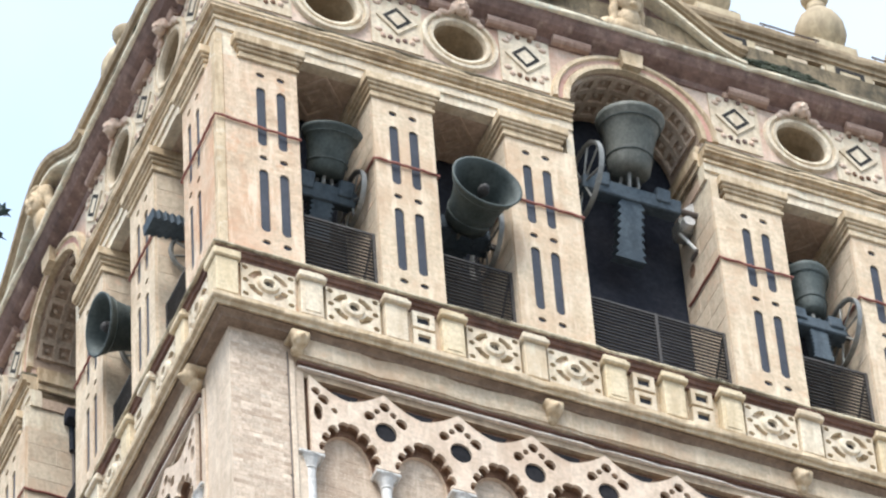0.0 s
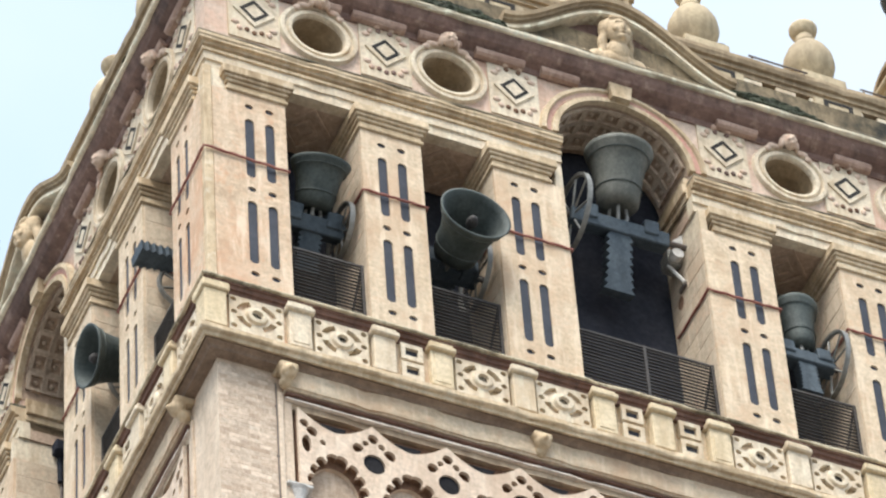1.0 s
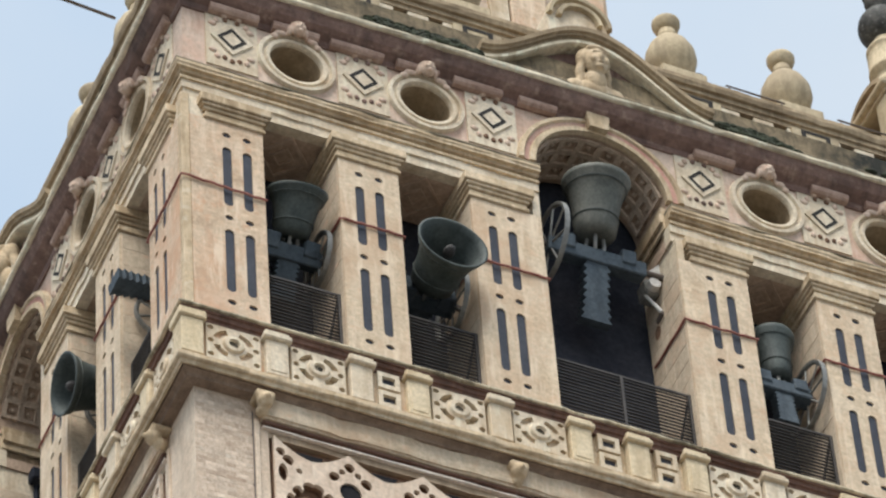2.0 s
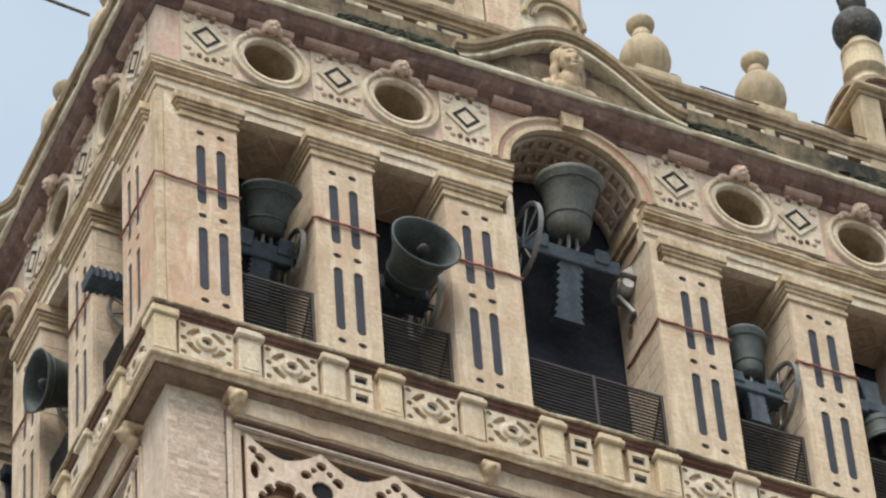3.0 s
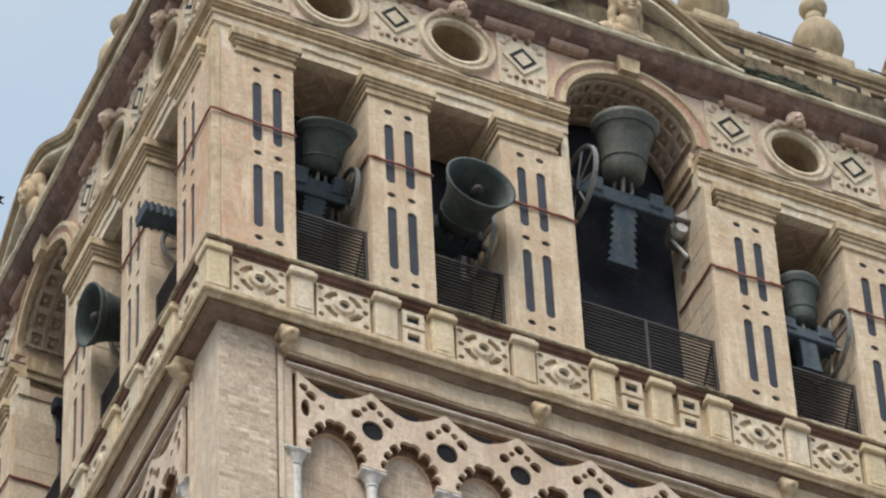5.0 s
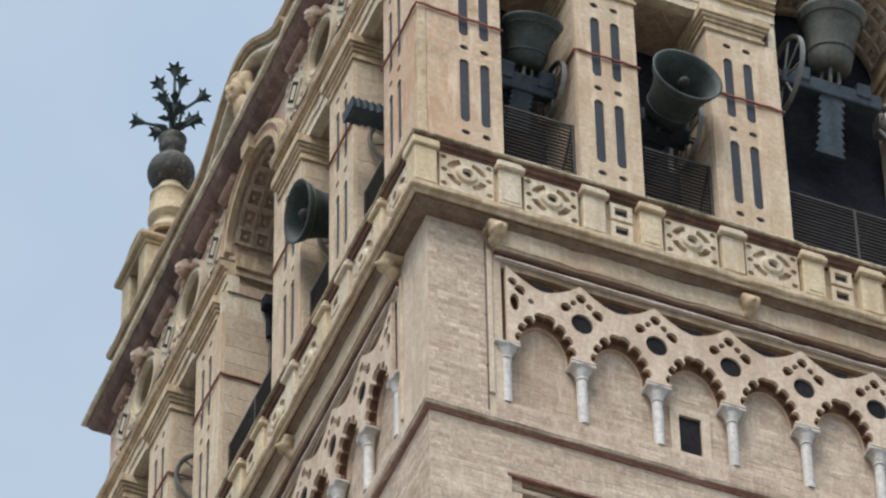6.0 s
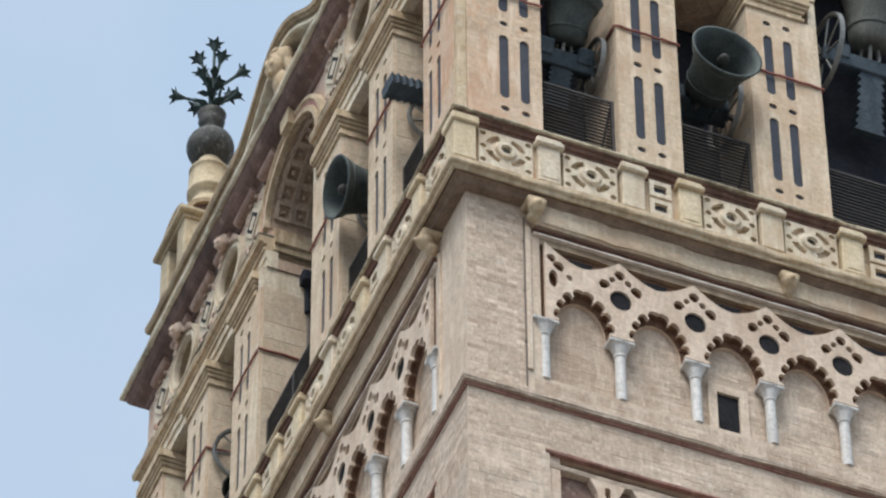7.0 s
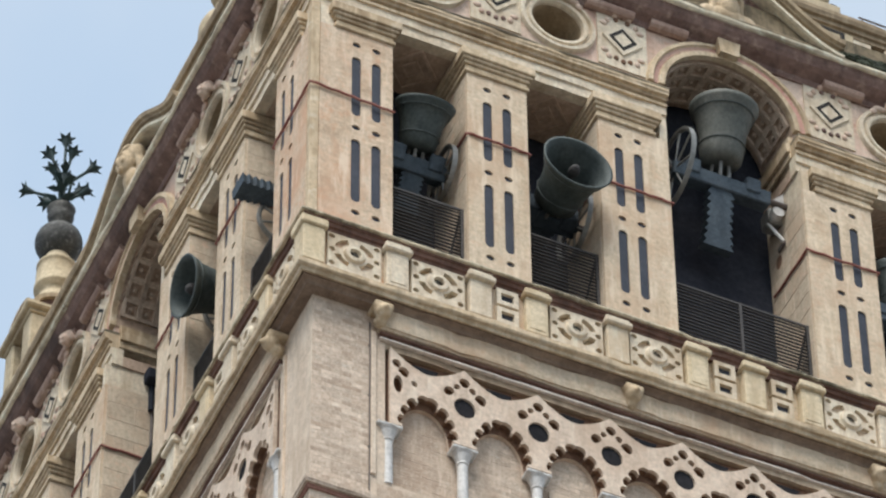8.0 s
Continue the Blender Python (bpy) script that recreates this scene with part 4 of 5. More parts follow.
# ---------------- bells ----------------
def bell(k, c, width, z, y, R, H, tilt, wheel=1, yoke=1.0, label=""):
    """A bell on its yoke; tilt 0 hangs, positive swings the mouth out of the opening, 180 stands it on its head."""
    t = thing("bell", (0, 0, 0), label, "bell", "belfry bells")
    turn = Matrix.Rotation(radians(-tilt), 4, "X")

    def put(name, bm, material, parent, lab="", smooth=False, turned=True):
        if turned:
            bmesh.ops.transform(bm, matrix=turn, verts=bm.verts)
        return part(name, bm, material, parent, lab, smooth)

    g = 0.36 if width > 2 else 0.22
    out = [(0.30 * R, 0), (0.50 * R, -0.02), (0.60 * R, -0.08 * H), (0.64 * R, -0.25 * H), (0.70 * R, -0.55 * H), (0.80 * R, -0.78 * H), (0.96 * R, -0.94 * H), (1.0 * R, -1.0 * H),
           (0.93 * R, -1.0 * H), (0.84 * R, -0.88 * H), (0.70 * R, -0.72 * H), (0.60 * R, -0.5 * H), (0.52 * R, -0.2 * H), (0.4 * R, -0.1 * H)]
    bm = B(); lathe(bm, [(r, zz - g) for r, zz in out], 0, 0, 32)
    body = put("bell_body", bm, LITBRONZE if width > 2 else BRONZE, t, "green-grey weathered bronze", smooth=True)
    for rr, zz in ((0.665 * R, -0.30), (0.87 * R, -0.84)):
        bm = B()
        a_ = [[bm.verts.new((q * math.cos(2 * math.pi * i / 32), q * math.sin(2 * math.pi * i / 32), zz * H - g + dz)) for i in range(32)] for q, dz in ((rr, -0.015), (rr + 0.01, 0), (rr, 0.015))]
        for p_, q_ in zip(a_, a_[1:]):
            for i in range(32):
                bm.faces.new((p_[i], p_[(i + 1) % 32], q_[(i + 1) % 32], q_[i]))
        put("relief_band", bm, BRONZE, body)
    bm = B(); tube(bm, [(0, 0, -g - 0.1 * H), (0.0, 0.03, -g - 0.75 * H)], 0.035, 8); blob(bm, (0, 0.03, -g - 0.82 * H), (0.09, 0.09, 0.12), 10)
    put("clapper", bm, GRILLE, body)
    bm = B()
    for q in range(4):
        a = q * math.pi / 2 + 0.4
        tube(bm, [(0.22 * R * math.cos(a), 0.22 * R * math.sin(a), -g - 0.03), (0.26 * R * math.cos(a), 0.26 * R * math.sin(a), -g / 2), (0.12 * R * math.cos(a), 0.12 * R * math.sin(a), 0.02)], 0.03, 6)
    put("crown_loop", bm, STEEL, t)
    # yoke: a cross beam and a stepped counterweight opposite the bell
    hw = width * (0.36 if width > 2 else 0.42)
    bm = B(); box(bm, -hw, hw, -0.13, 0.13, -0.10, 0.16, 0.02)
    for sx in (-1, 1):
        box(bm, sx * hw * 0.62 - 0.12, sx * hw * 0.62 + 0.12, -0.16, 0.16, -0.22, 0.04, 0.02)
    put("cross_beam", bm, YOKE, t, "blue-grey painted yoke beam")
    bm = B()
    hh = H * 1.05 * yoke
    right = []
    for i in range(8):
        w_ = R * (0.36 + 0.02 * max(0, i - 4))
        right += [(w_ - 0.06 * R, 0.15 + hh * i / 8 + 0.01), (w_ + 0.06 * R, 0.15 + hh * (i + 0.8) / 8)]
    plate(bm, right + [(-x, z_) for x, z_ in right[::-1]], [], -0.09, 0.09)
    put("counterweight", bm, YOKE, t, "stepped blue-grey counterweight")
    bm = B(); tube(bm, [(-width / 2 - 0.03, 0, 0), (width / 2 + 0.03, 0, 0)], 0.05, 10); put("axle", bm, IRON, t)
    # ringing wheel
    wr, wx = 0.95 * H * 0.62, wheel * hw * 0.93
    bm = B()
    n = 32
    rows = []
    for i in range(n):
        a = 2 * math.pi * i / n
        rows.append([bm.verts.new((wx + dx, rr * math.cos(a), rr * math.sin(a))) for rr, dx in ((wr, -0.03), (wr + 0.04, -0.04), (wr + 0.04, 0.04), (wr, 0.03), (wr - 0.03, 0.0))])
    for i in range(n):
        p, q = rows[i], rows[(i + 1) % n]
        for j in range(5):
            bm.faces.new((p[j], p[(j + 1) % 5], q[(j + 1) % 5], q[j]))
    wh = put("ringing_wheel", bm, STEEL, t, "grey steel ringing wheel")
    for i in range(4):
        a = math.pi * i / 4 + 0.2
        bm = B(); tube(bm, [(wx, wr * math.cos(a), wr * math.sin(a)), (wx, -wr * math.cos(a), -wr * math.sin(a))], 0.018, 6)
        put("spoke", bm, STEEL, wh)
    t.matrix_basis = FACE[k] @ Matrix.Translation((c, y, z))
    return t


bell(0, 6.80, 2.28, 59.45, 0.36, 0.54, 1.08, 168, -1, 1.0, "large green bronze bell standing mouth upwards on its yoke")
bell(0, 1.74, 1.20, 57.60, 0.45, 0.46, 0.74, 152, 1, 0.8, "bronze bell standing mouth upwards over its yoke")
bell(0, 3.91, 1.18, 57.50, 0.48, 0.56, 0.88, 94, 1, 0.8, "wide bronze bell swung level, its mouth out of the opening")
bell(0, 9.69, 1.18, 57.55, 0.32, 0.39, 0.95, 184, 1, 0.7, "small green bronze bell standing on its head")
bell(0, 11.86, 1.20, 57.95, 0.40, 0.42, 0.80, 8, 1, 0.8, "green bronze bell hanging down from its yoke")
bell(1, 9.69, 1.18, 57.65, 0.60, 0.50, 0.85, 80, -1, 1.0, "dark bronze bell swung level, its mouth out of the opening")
bell(1, 11.86, 1.20, 57.55, 0.50, 0.44, 0.75, 264, -1, 1.1, "dark bronze bell swung inwards with its counterweight sticking out")
bell(1, 3.91, 1.18, 57.85, 0.50, 0.48, 0.95, 4, -1, 0.6, "dark bronze bell hanging behind its pier")
bell(1, 1.74, 1.20, 57.35, 0.40, 0.44, 0.85, 20, -1, 0.8, "dark bronze bell hanging in its opening")


# ---------------- roof parapet, pediments, urns ----------------
def roof_parapet():
    p = thing("roof_parapet", (MID, 0, 62.98), "ochre stone roof parapet of blocks under a moulded coping", "parapet", "roof parapets", "structure")
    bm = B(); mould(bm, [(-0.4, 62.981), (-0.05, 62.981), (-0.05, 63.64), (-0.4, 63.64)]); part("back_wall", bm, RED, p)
    bm = B(); mould(bm, [(-0.5, 63.64), (0.06, 63.64), (0.06, 63.73), (0.10, 63.74), (0.10, 63.83), (0.15, 63.84), (0.18, 63.92), (0.18, 64.0), (0.12, 64.04), (-0.5, 64.10)]); part("coping", bm, BROWN, p)
    x = 0.15
    while x < W - 0.3:
        if abs(x + 0.17 - MID) > 1.6:
            bm = B(); box(bm, x, x + 0.36, -0.05, 0.06, 63.382, 63.638, 0.012); part("dado_block", bm, PALE, p)
        x += 0.60
    return p


rp = roof_parapet()
onto(rp, (1, 2, 3))


def pz(s):
    """Height of the pediment's lower lip along the face."""
    q = abs(s - MID)
    a = max(0.0, min(1.0, q / 2.0))
    return 62.62 + 1.12 * (0.5 + 0.5 * math.cos(math.pi * a)) ** 0.9


def pediment():
    p = thing("curved_pediment", (MID, 0, 62.6), "weathered curved stone pediment over the great arch", "pediment", "curved pediments", "structure")
    n = 40
    xs = [MID - 2.0 + 4.0 * i / n for i in range(n + 1)]
    for nm, stone_kind, layers in (("curved_fillet", EDGE, [(0.0, 0.33), (0.02, 0.37), (0.085, 0.37), (0.09, 0.0), (0.0, 0.0)]),
                                   ("curved_moulding", BROWN, [(0.091, 0.32), (0.19, 0.33), (0.195, 0.38), (0.23, 0.39), (0.25, 0.44), (0.34, 0.45), (0.36, 0.0), (0.091, 0.0)])):
        bm = B()
        rows = [[bm.verts.new((x, -o, pz(x) + d)) for d, o in layers] for x in xs]
        for a, b in zip(rows, rows[1:]):
            for j in range(len(layers)):
                bm.faces.new((a[j], a[(j + 1) % len(layers)], b[(j + 1) % len(layers)], b[j]))
        bm.faces.new(rows[0]); bm.faces.new(rows[-1])
        part(nm, bm, stone_kind, p)
    # the dark red-brown also paints the shade under the curved moulding
    bm = B()
    plate(bm, [(xs[0], 62.6)] + [(x, pz(x) + 0.05) for x in xs] + [(xs[-1], 62.6)], [], -0.13, 0.1)
    part("tympanum", bm, RED, p, "red-brown tympanum with shade put into its colour")
    for sx in (-1, 1):
        bm = B()
        blob(bm, (MID + sx * 0.55, -0.18, 62.78), (0.26, 0.08, 0.14), 10); blob(bm, (MID + sx * 1.0, -0.16, 62.72), (0.24, 0.06, 0.09), 10)
        part("scroll_carving", bm, STONE, p, smooth=True)
    return p


pd = pediment()
onto(pd, (1,))

bust = thing("pediment_bust", (MID, -0.3, 62.6), "weathered pale stone carved bust with long hair in the pediment", "statue", "pediment busts")
bm = B()
blob(bm, (MID, -0.40, 63.20), (0.165, 0.15, 0.25), 24)
blob(bm, (MID, -0.29, 63.33), (0.24, 0.19, 0.24), 24)
blob(bm, (MID, -0.545, 63.19), (0.032, 0.04, 0.075), 10); blob(bm, (MID, -0.525, 63.285), (0.115, 0.035, 0.022), 10); blob(bm, (MID, -0.50, 63.02), (0.065, 0.05, 0.045), 10)
blob(bm, (MID, -0.53, 63.085), (0.05, 0.03, 0.016), 8); blob(bm, (MID, -0.42, 63.44), (0.16, 0.09, 0.07), 14)
for sx in (-1, 1):
    blob(bm, (MID + sx * 0.09, -0.50, 63.15), (0.05, 0.045, 0.06), 10)
    for q in range(13):
        blob(bm, (MID + sx * (0.170 + 0.003 * q + 0.010 * math.sin(q * 1.3)), -0.30 + 0.008 * q, 63.40 - 0.052 * q), (0.075, 0.09, 0.075), 12)
    blob(bm, (MID + sx * 0.28, -0.22, 62.74), (0.17, 0.12, 0.15), 14)
blob(bm, (MID, -0.32, 62.90), (0.16, 0.12, 0.22), 14); blob(bm, (MID, -0.24, 62.72), (0.30, 0.15, 0.19), 18)
bmesh.ops.scale(bm, vec=(1.15, 1.1, 1.15), verts=bm.verts, space=Matrix.Translation((-MID, 0.2, -62.75)))
fuse(part("carving", bm, STONE, bust, smooth=True), 0.013)
onto(bust, (1,))


def urn(c):
    u = thing("stone_urn", (c, 0.55, 63.39), "ochre stone urn with a knob on the roof parapet", "urn", "parapet urns")
    bm = B(); box(bm, c - 0.42, c + 0.42, -0.10, 0.68, 63.385, 63.637, 0.012); box(bm, c - 0.40, c + 0.40, 0.15, 0.95, 63.99, 64.64, 0.02)
    pedestal = part("urn_pedestal", bm, URNS, u)
    bm = B(); plate(bm, rect(c - 0.26, c + 0.26, 63.40, 63.62), [rect(c - 0.18, c + 0.18, 63.46, 63.56)], -0.108, -0.101)
    part("dark_border", bm, BLACK, pedestal, "dark tile border on the pedestal")
    bm = B(); lathe(bm, [(r, z + 0.42) for r, z in [(0.30, 64.22), (0.30, 64.30), (0.22, 64.36), (0.24, 64.42), (0.36, 64.56), (0.425, 64.80), (0.41, 65.0), (0.33, 65.20), (0.22, 65.36), (0.17, 65.42), (0.19, 65.44), (0.15, 65.48), (0.15, 65.60)]], c, 0.55, 28)
    part("urn_body", bm, URNS, u, smooth=True)
    bm = B(); lathe(bm, [(r, z + 0.42) for r, z in [(0.15, 65.60), (0.20, 65.68), (0.235, 65.78), (0.235, 65.84), (0.17, 65.89), (0.10, 65.92)]], c, 0.55, 20)
    part("urn_knob", bm, URNS, u, smooth=True)
    return u


for c in (2.84, 4.92, 8.74, 10.83):
    u = urn(c)
    if c > 5:
        copy_thing(u, FACE[1] @ Matrix.Translation(ORG[u] + Vector((-0.38, 0, 0))))


# ---------------- corner pinnacles with ball and lilies ----------------
def pinnacle():
    cx = cy = 0.6
    p = thing("corner_pinnacle", (cx, cy, 62.95), "ochre stone corner pinnacle with arched openings and gables", "pinnacle", "corner pinnacles")
    bm = B(); box(bm, cx - 0.68, cx + 0.68, cy - 0.68, cy + 0.68, 62.985, 63.95, 0.02); part("pinnacle_base", bm, URNS, p)
    bm = B(); box(bm, cx - 0.76, cx + 0.76, cy - 0.76, cy + 0.76, 63.95, 64.06, 0.03); part("base_moulding", bm, URNS, p)
    for sx in (-1, 1):
        for sy in (-1, 1):
            bm = B(); box(bm, cx + sx * 0.42 - 0.19, cx + sx * 0.42 + 0.19, cy + sy * 0.42 - 0.19, cy + sy * 0.42 + 0.19, 64.06, 65.50, 0.03)
            part("post", bm, URNS, p)
    bm = B(); box(bm, cx - 0.26, cx + 0.26, cy - 0.26, cy + 0.26, 64.06, 65.50); part("core", bm, RED, p)
    bm = B(); box(bm, cx - 0.64, cx + 0.64, cy - 0.64, cy + 0.64, 65.50, 65.58, 0.02); box(bm, cx - 0.73, cx + 0.73, cy - 0.73, cy + 0.73, 65.58, 65.70, 0.03); part("cornice", bm, URNS, p)
    n = 14
    for k in range(4):
        bm = B()
        outer = [(cx + 0.60 * math.cos(math.pi * i / n), 65.70 + 0.44 * math.sin(math.pi * i / n)) for i in range(n + 1)]
        inner = [(cx + 0.50 * math.cos(math.pi * i / n), 65.73 + 0.32 * math.sin(math.pi * i / n)) for i in range(n + 1)]
        plate(bm, outer, [inner], cy - 0.64, cy - 0.50)
        turn = Matrix.Translation((cx, cy, 0)) @ Matrix.Rotation(k * math.pi / 2, 4, "Z") @ Matrix.Translation((-cx, -cy, 0))
        bmesh.ops.transform(bm, verts=bm.verts, matrix=turn)
        part("gable_arch", bm, BROWN, p)
        # dark field: the shade inside the gable arch is put into the colour
        bm = B(); plate(bm, [(x, z + 0.001) for x, z in inner], [], cy - 0.56, cy - 0.46)
        bmesh.ops.transform(bm, verts=bm.verts, matrix=turn)
        part("gable_field", bm, RED, p, "brown gable field with shade put into its colour")
    bm = B(); lathe(bm, [(0.84, 65.70), (0.76, 65.82), (0.46, 66.25), (0.40, 66.36)], cx, cy, 4)
    bmesh.ops.rotate(bm, verts=bm.verts, cent=(cx, cy, 0), matrix=Matrix.Rotation(math.pi / 4, 3, "Z")); part("pyramid_roof", bm, URNS, p)
    bm = B(); lathe(bm, [(0.40, 66.30), (0.42, 66.42), (0.36, 66.52), (0.28, 66.68), (0.29, 66.78), (0.38, 66.84), (0.38, 66.91), (0.36, 66.93), (0.36, 67.25), (0.34, 67.40), (0.36, 67.42), (0.36, 67.47), (0.31, 67.52), (0.25, 67.62), (0.2, 67.78)], cx, cy, 28); part("drum", bm, URNS, p, smooth=True)
    return p


def finial(flowers):
    cx = cy = 0.6
    f = thing("lily_finial", (cx, cy, 67.75), "dark bronze ball with a spray of iron lilies" if flowers else "dark bronze ball finial on a pinnacle", "finial", "lily finials")
    bm = B(); blob(bm, (cx, cy, 68.11), (0.425, 0.425, 0.425), 28); part("ball", bm, BALL, f, smooth=True)
    bm = B(); lathe(bm, [(0.12, 68.46), (0.17, 68.52), (0.11, 68.56), (0.20, 68.66), (0.24, 68.80), (0.20, 68.92), (0.26, 69.0), (0.2, 69.0)], cx, cy, 20); part("vase", bm, BALL, f, smooth=True)
    # (sideways, up, depth), turned to the spray's own bearing
    spray = [(0.0, 1.78, 0.0), (-0.24, 1.48, 0.05), (0.12, 1.36, -0.08), (0.44, 1.12, 0.03), (-0.16, 0.84, -0.14), (-0.56, 0.52, 0.03), (0.22, 0.60, 0.12), (0.36, 0.36, -0.1), (-0.22, 0.40, 0.16), (0.05, 0.95, 0.16)]
    for u, h, dep in spray:
        dx, dy = 0.38 * u - 0.92 * dep, 0.92 * u + 0.38 * dep
        tip = Vector((cx + dx, cy + dy, 69.0 + h))
        base = Vector((cx + dx * 0.1, cy + dy * 0.1, 68.95))
        midp = Vector((cx + dx * 0.35, cy + dy * 0.35, 69.0 + h * 0.72))
        bm = B(); tube(bm, [base, base.lerp(midp, 0.6), midp, tip], 0.03, 6)
        st = part("stem", bm, LILY, f)
        d = (tip - midp).normalized()
        q = Matrix.Translation(tip - d * 0.06) @ d.to_track_quat("Z", "Y").to_matrix().to_4x4()
        bm = B()
        rings = []
        for rr, zz in ((0.03, 0.0), (0.055, 0.08), (0.085, 0.17)):
            rings.append([bm.verts.new(q @ Vector((rr * math.cos(i * math.pi / 6), rr * math.sin(i * math.pi / 6), zz))) for i in range(12)])
        lip = [bm.verts.new(q @ Vector(((0.185 if i % 2 == 0 else 0.10) * math.cos(i * math.pi / 6), (0.185 if i % 2 == 0 else 0.10) * math.sin(i * math.pi / 6), 0.24 if i % 2 == 0 else 0.20))) for i in range(12)]
        rings.append(lip)
        inner = [bm.verts.new(q @ Vector((0.06 * math.cos(i * math.pi / 6), 0.06 * math.sin(i * math.pi / 6), 0.16))) for i in range(12)]
        rings.append(inner)
        for r0, r1 in zip(rings, rings[1:]):
            for i in range(12):
                bm.faces.new((r0[i], r0[(i + 1) % 12], r1[(i + 1) % 12], r1[i]))
        bm.faces.new(rings[0]); bm.faces.new(inner)
        part("lily_flower", bm, LILY, st)
    for i in range(14):
        a = i * 2.4
        c0 = Vector((cx, cy, 69.0 + 0.075 * i))
        d = Vector((math.cos(a), math.sin(a), 0.55)).normalized()
        side = d.cross(Vector((0, 0, 1))).normalized() * 0.085
        L_ = 0.40 - 0.008 * i
        bm = B()
        vs = [bm.verts.new(v) for v in (c0, c0 + d * L_ * 0.5 + side, c0 + d * L_ + Vector((0, 0, -0.05)), c0 + d * L_ * 0.5 - side, c0 + d * L_ * 0.5 + Vector((0, 0, 0.03)))]
        bm.faces.new((vs[0], vs[1], vs[4])); bm.faces.new((vs[1], vs[2], vs[4])); bm.faces.new((vs[2], vs[3], vs[4])); bm.faces.new((vs[3], vs[0], vs[4])); bm.faces.new((vs[0], vs[3], vs[2], vs[1]))
        part("leaf", bm, LILY, f)
    return f


pin, fin = pinnacle(), finial(True)
for ob in (pin, fin):
    onto(ob, (1, 2, 3))

# ---------------- upper stage of the tower ----------------
us = thing("upper_stage", (MID, MID, 62.95), "brick and limestone upper stage of the tower", "tower stage", kind="structure")
S0, S1 = 4.0, 9.6
bm = B(); box(bm, S0, S1, S0, S1, 62.9, 79.0); part("core", bm, BRICK, us)
for k in range(4):
    for c in (S0 + 0.35, MID - 1.3, MID + 1.3, S1 - 0.35):
        bm = B(); box(bm, c - 0.35, c + 0.35, S0 - 0.12, S0 + 0.1, 62.95, 76.0, 0.03)
        bmesh.ops.transform(bm, verts=bm.verts, matrix=FACE[k]); part("pilaster", bm, PINK, us)
    bm = B(); plate(bm, rect(MID - 0.9, MID + 0.9, 64, 75), [slotshape(MID, 66, 74, 1.1, 10)], S0 - 0.1, S0 + 0.02)
    bmesh.ops.transform(bm, verts=bm.verts, matrix=FACE[k]); part("arched_frame", bm, PALE, us)
    bm = B(); box(bm, S0 - 0.3, S1 + 0.3, S0 - 0.3, S0 + 0.1, 76.0, 76.6, 0.05)
    bmesh.ops.transform(bm, verts=bm.verts, matrix=FACE[k]); part("cornice", bm, STONE, us)

# arched crest standing behind the pediment
cs = thing("arched_crest", (MID, 0, 64.1), "pale stone crest with a round-arched head behind the pediment", "crest", "arched crests")
n = 18
bm = B(); plate(bm, [(MID - 0.55, 63.0)] + [(MID - 0.55 * math.cos(math.pi * i / n), 64.75 + 0.55 * math.sin(math.pi * i / n)) for i in range(n + 1)] + [(MID + 0.55, 63.0)], [], 0.0, 0.45); part("crest_body", bm, PALE, cs)
for r in (0.55, 0.38):
    bm = B()
    prof = [(r - 0.07, -0.001), (r - 0.06, -0.09), (r, -0.10), (r + 0.03, -0.001)]
    rows = [[bm.verts.new((MID - q * math.cos(math.pi * i / n), y, 64.75 + q * math.sin(math.pi * i / n))) for q, y in prof] for i in range(n + 1)]
    for a, b in zip(rows, rows[1:]):
        for j in range(4):
            bm.faces.new((a[j], a[(j + 1) % 4], b[(j + 1) % 4], b[j]))
    bm.faces.new(rows[0]); bm.faces.new(rows[-1])
    part("arch_moulding", bm, URNS, cs)

# ---------------- fittings on the arch jambs, cable ----------------
mt = thing("ringing_motor", (7.86, 0.6, 59.0), "grey bell motor on a bracket fixed to the arch jamb", "motor")
bm = B(); box(bm, 7.70, 7.938, 0.48, 0.80, 59.20, 59.52, 0.04); part("motor_housing", bm, STEEL, mt)
bm = B(); tube(bm, [(7.80, 0.48, 59.30), (7.80, 0.36, 59.30)], 0.10, 14); part("motor_drum", bm, MARBLE, mt, "whitish motor drum")
bm = B(); tube(bm, [(7.90, 0.45, 58.75), (7.74, 0.60, 59.22)], 0.03, 8); part("bracket_strut", bm, MARBLE, mt, "pale bracket strut")
bm = B(); box(bm, 7.90, 7.9385, 0.44, 0.66, 58.70, 58.80, 0.01); part("wall_plate", bm, IRON, mt)
bm = B(); plate(bm, [(7.72, 59.56), (7.93, 59.56), (7.93, 59.80)], [], 0.40, 0.44); part("bracket_web", bm, MARBLE, mt)
# no hole is cut: a flat disc paints the dark inside it
hl = thing("wall_niche", (7.93, 0.62, 58.4), "small dark oval disc painting the shade of a hole in the arch jamb", "hole")
bm = B(); lathe(bm, [(0.09, -0.004), (0.09, 0.004)], 0, 0, 14); bmesh.ops.transform(bm, verts=bm.verts, matrix=Matrix.Translation((7.936, 0.70, 58.55)) @ Matrix.Diagonal((1, 1, 1.5, 1)) @ Matrix.Rotation(math.pi / 2, 4, "Y")); part("recess", bm, LOBE, hl)

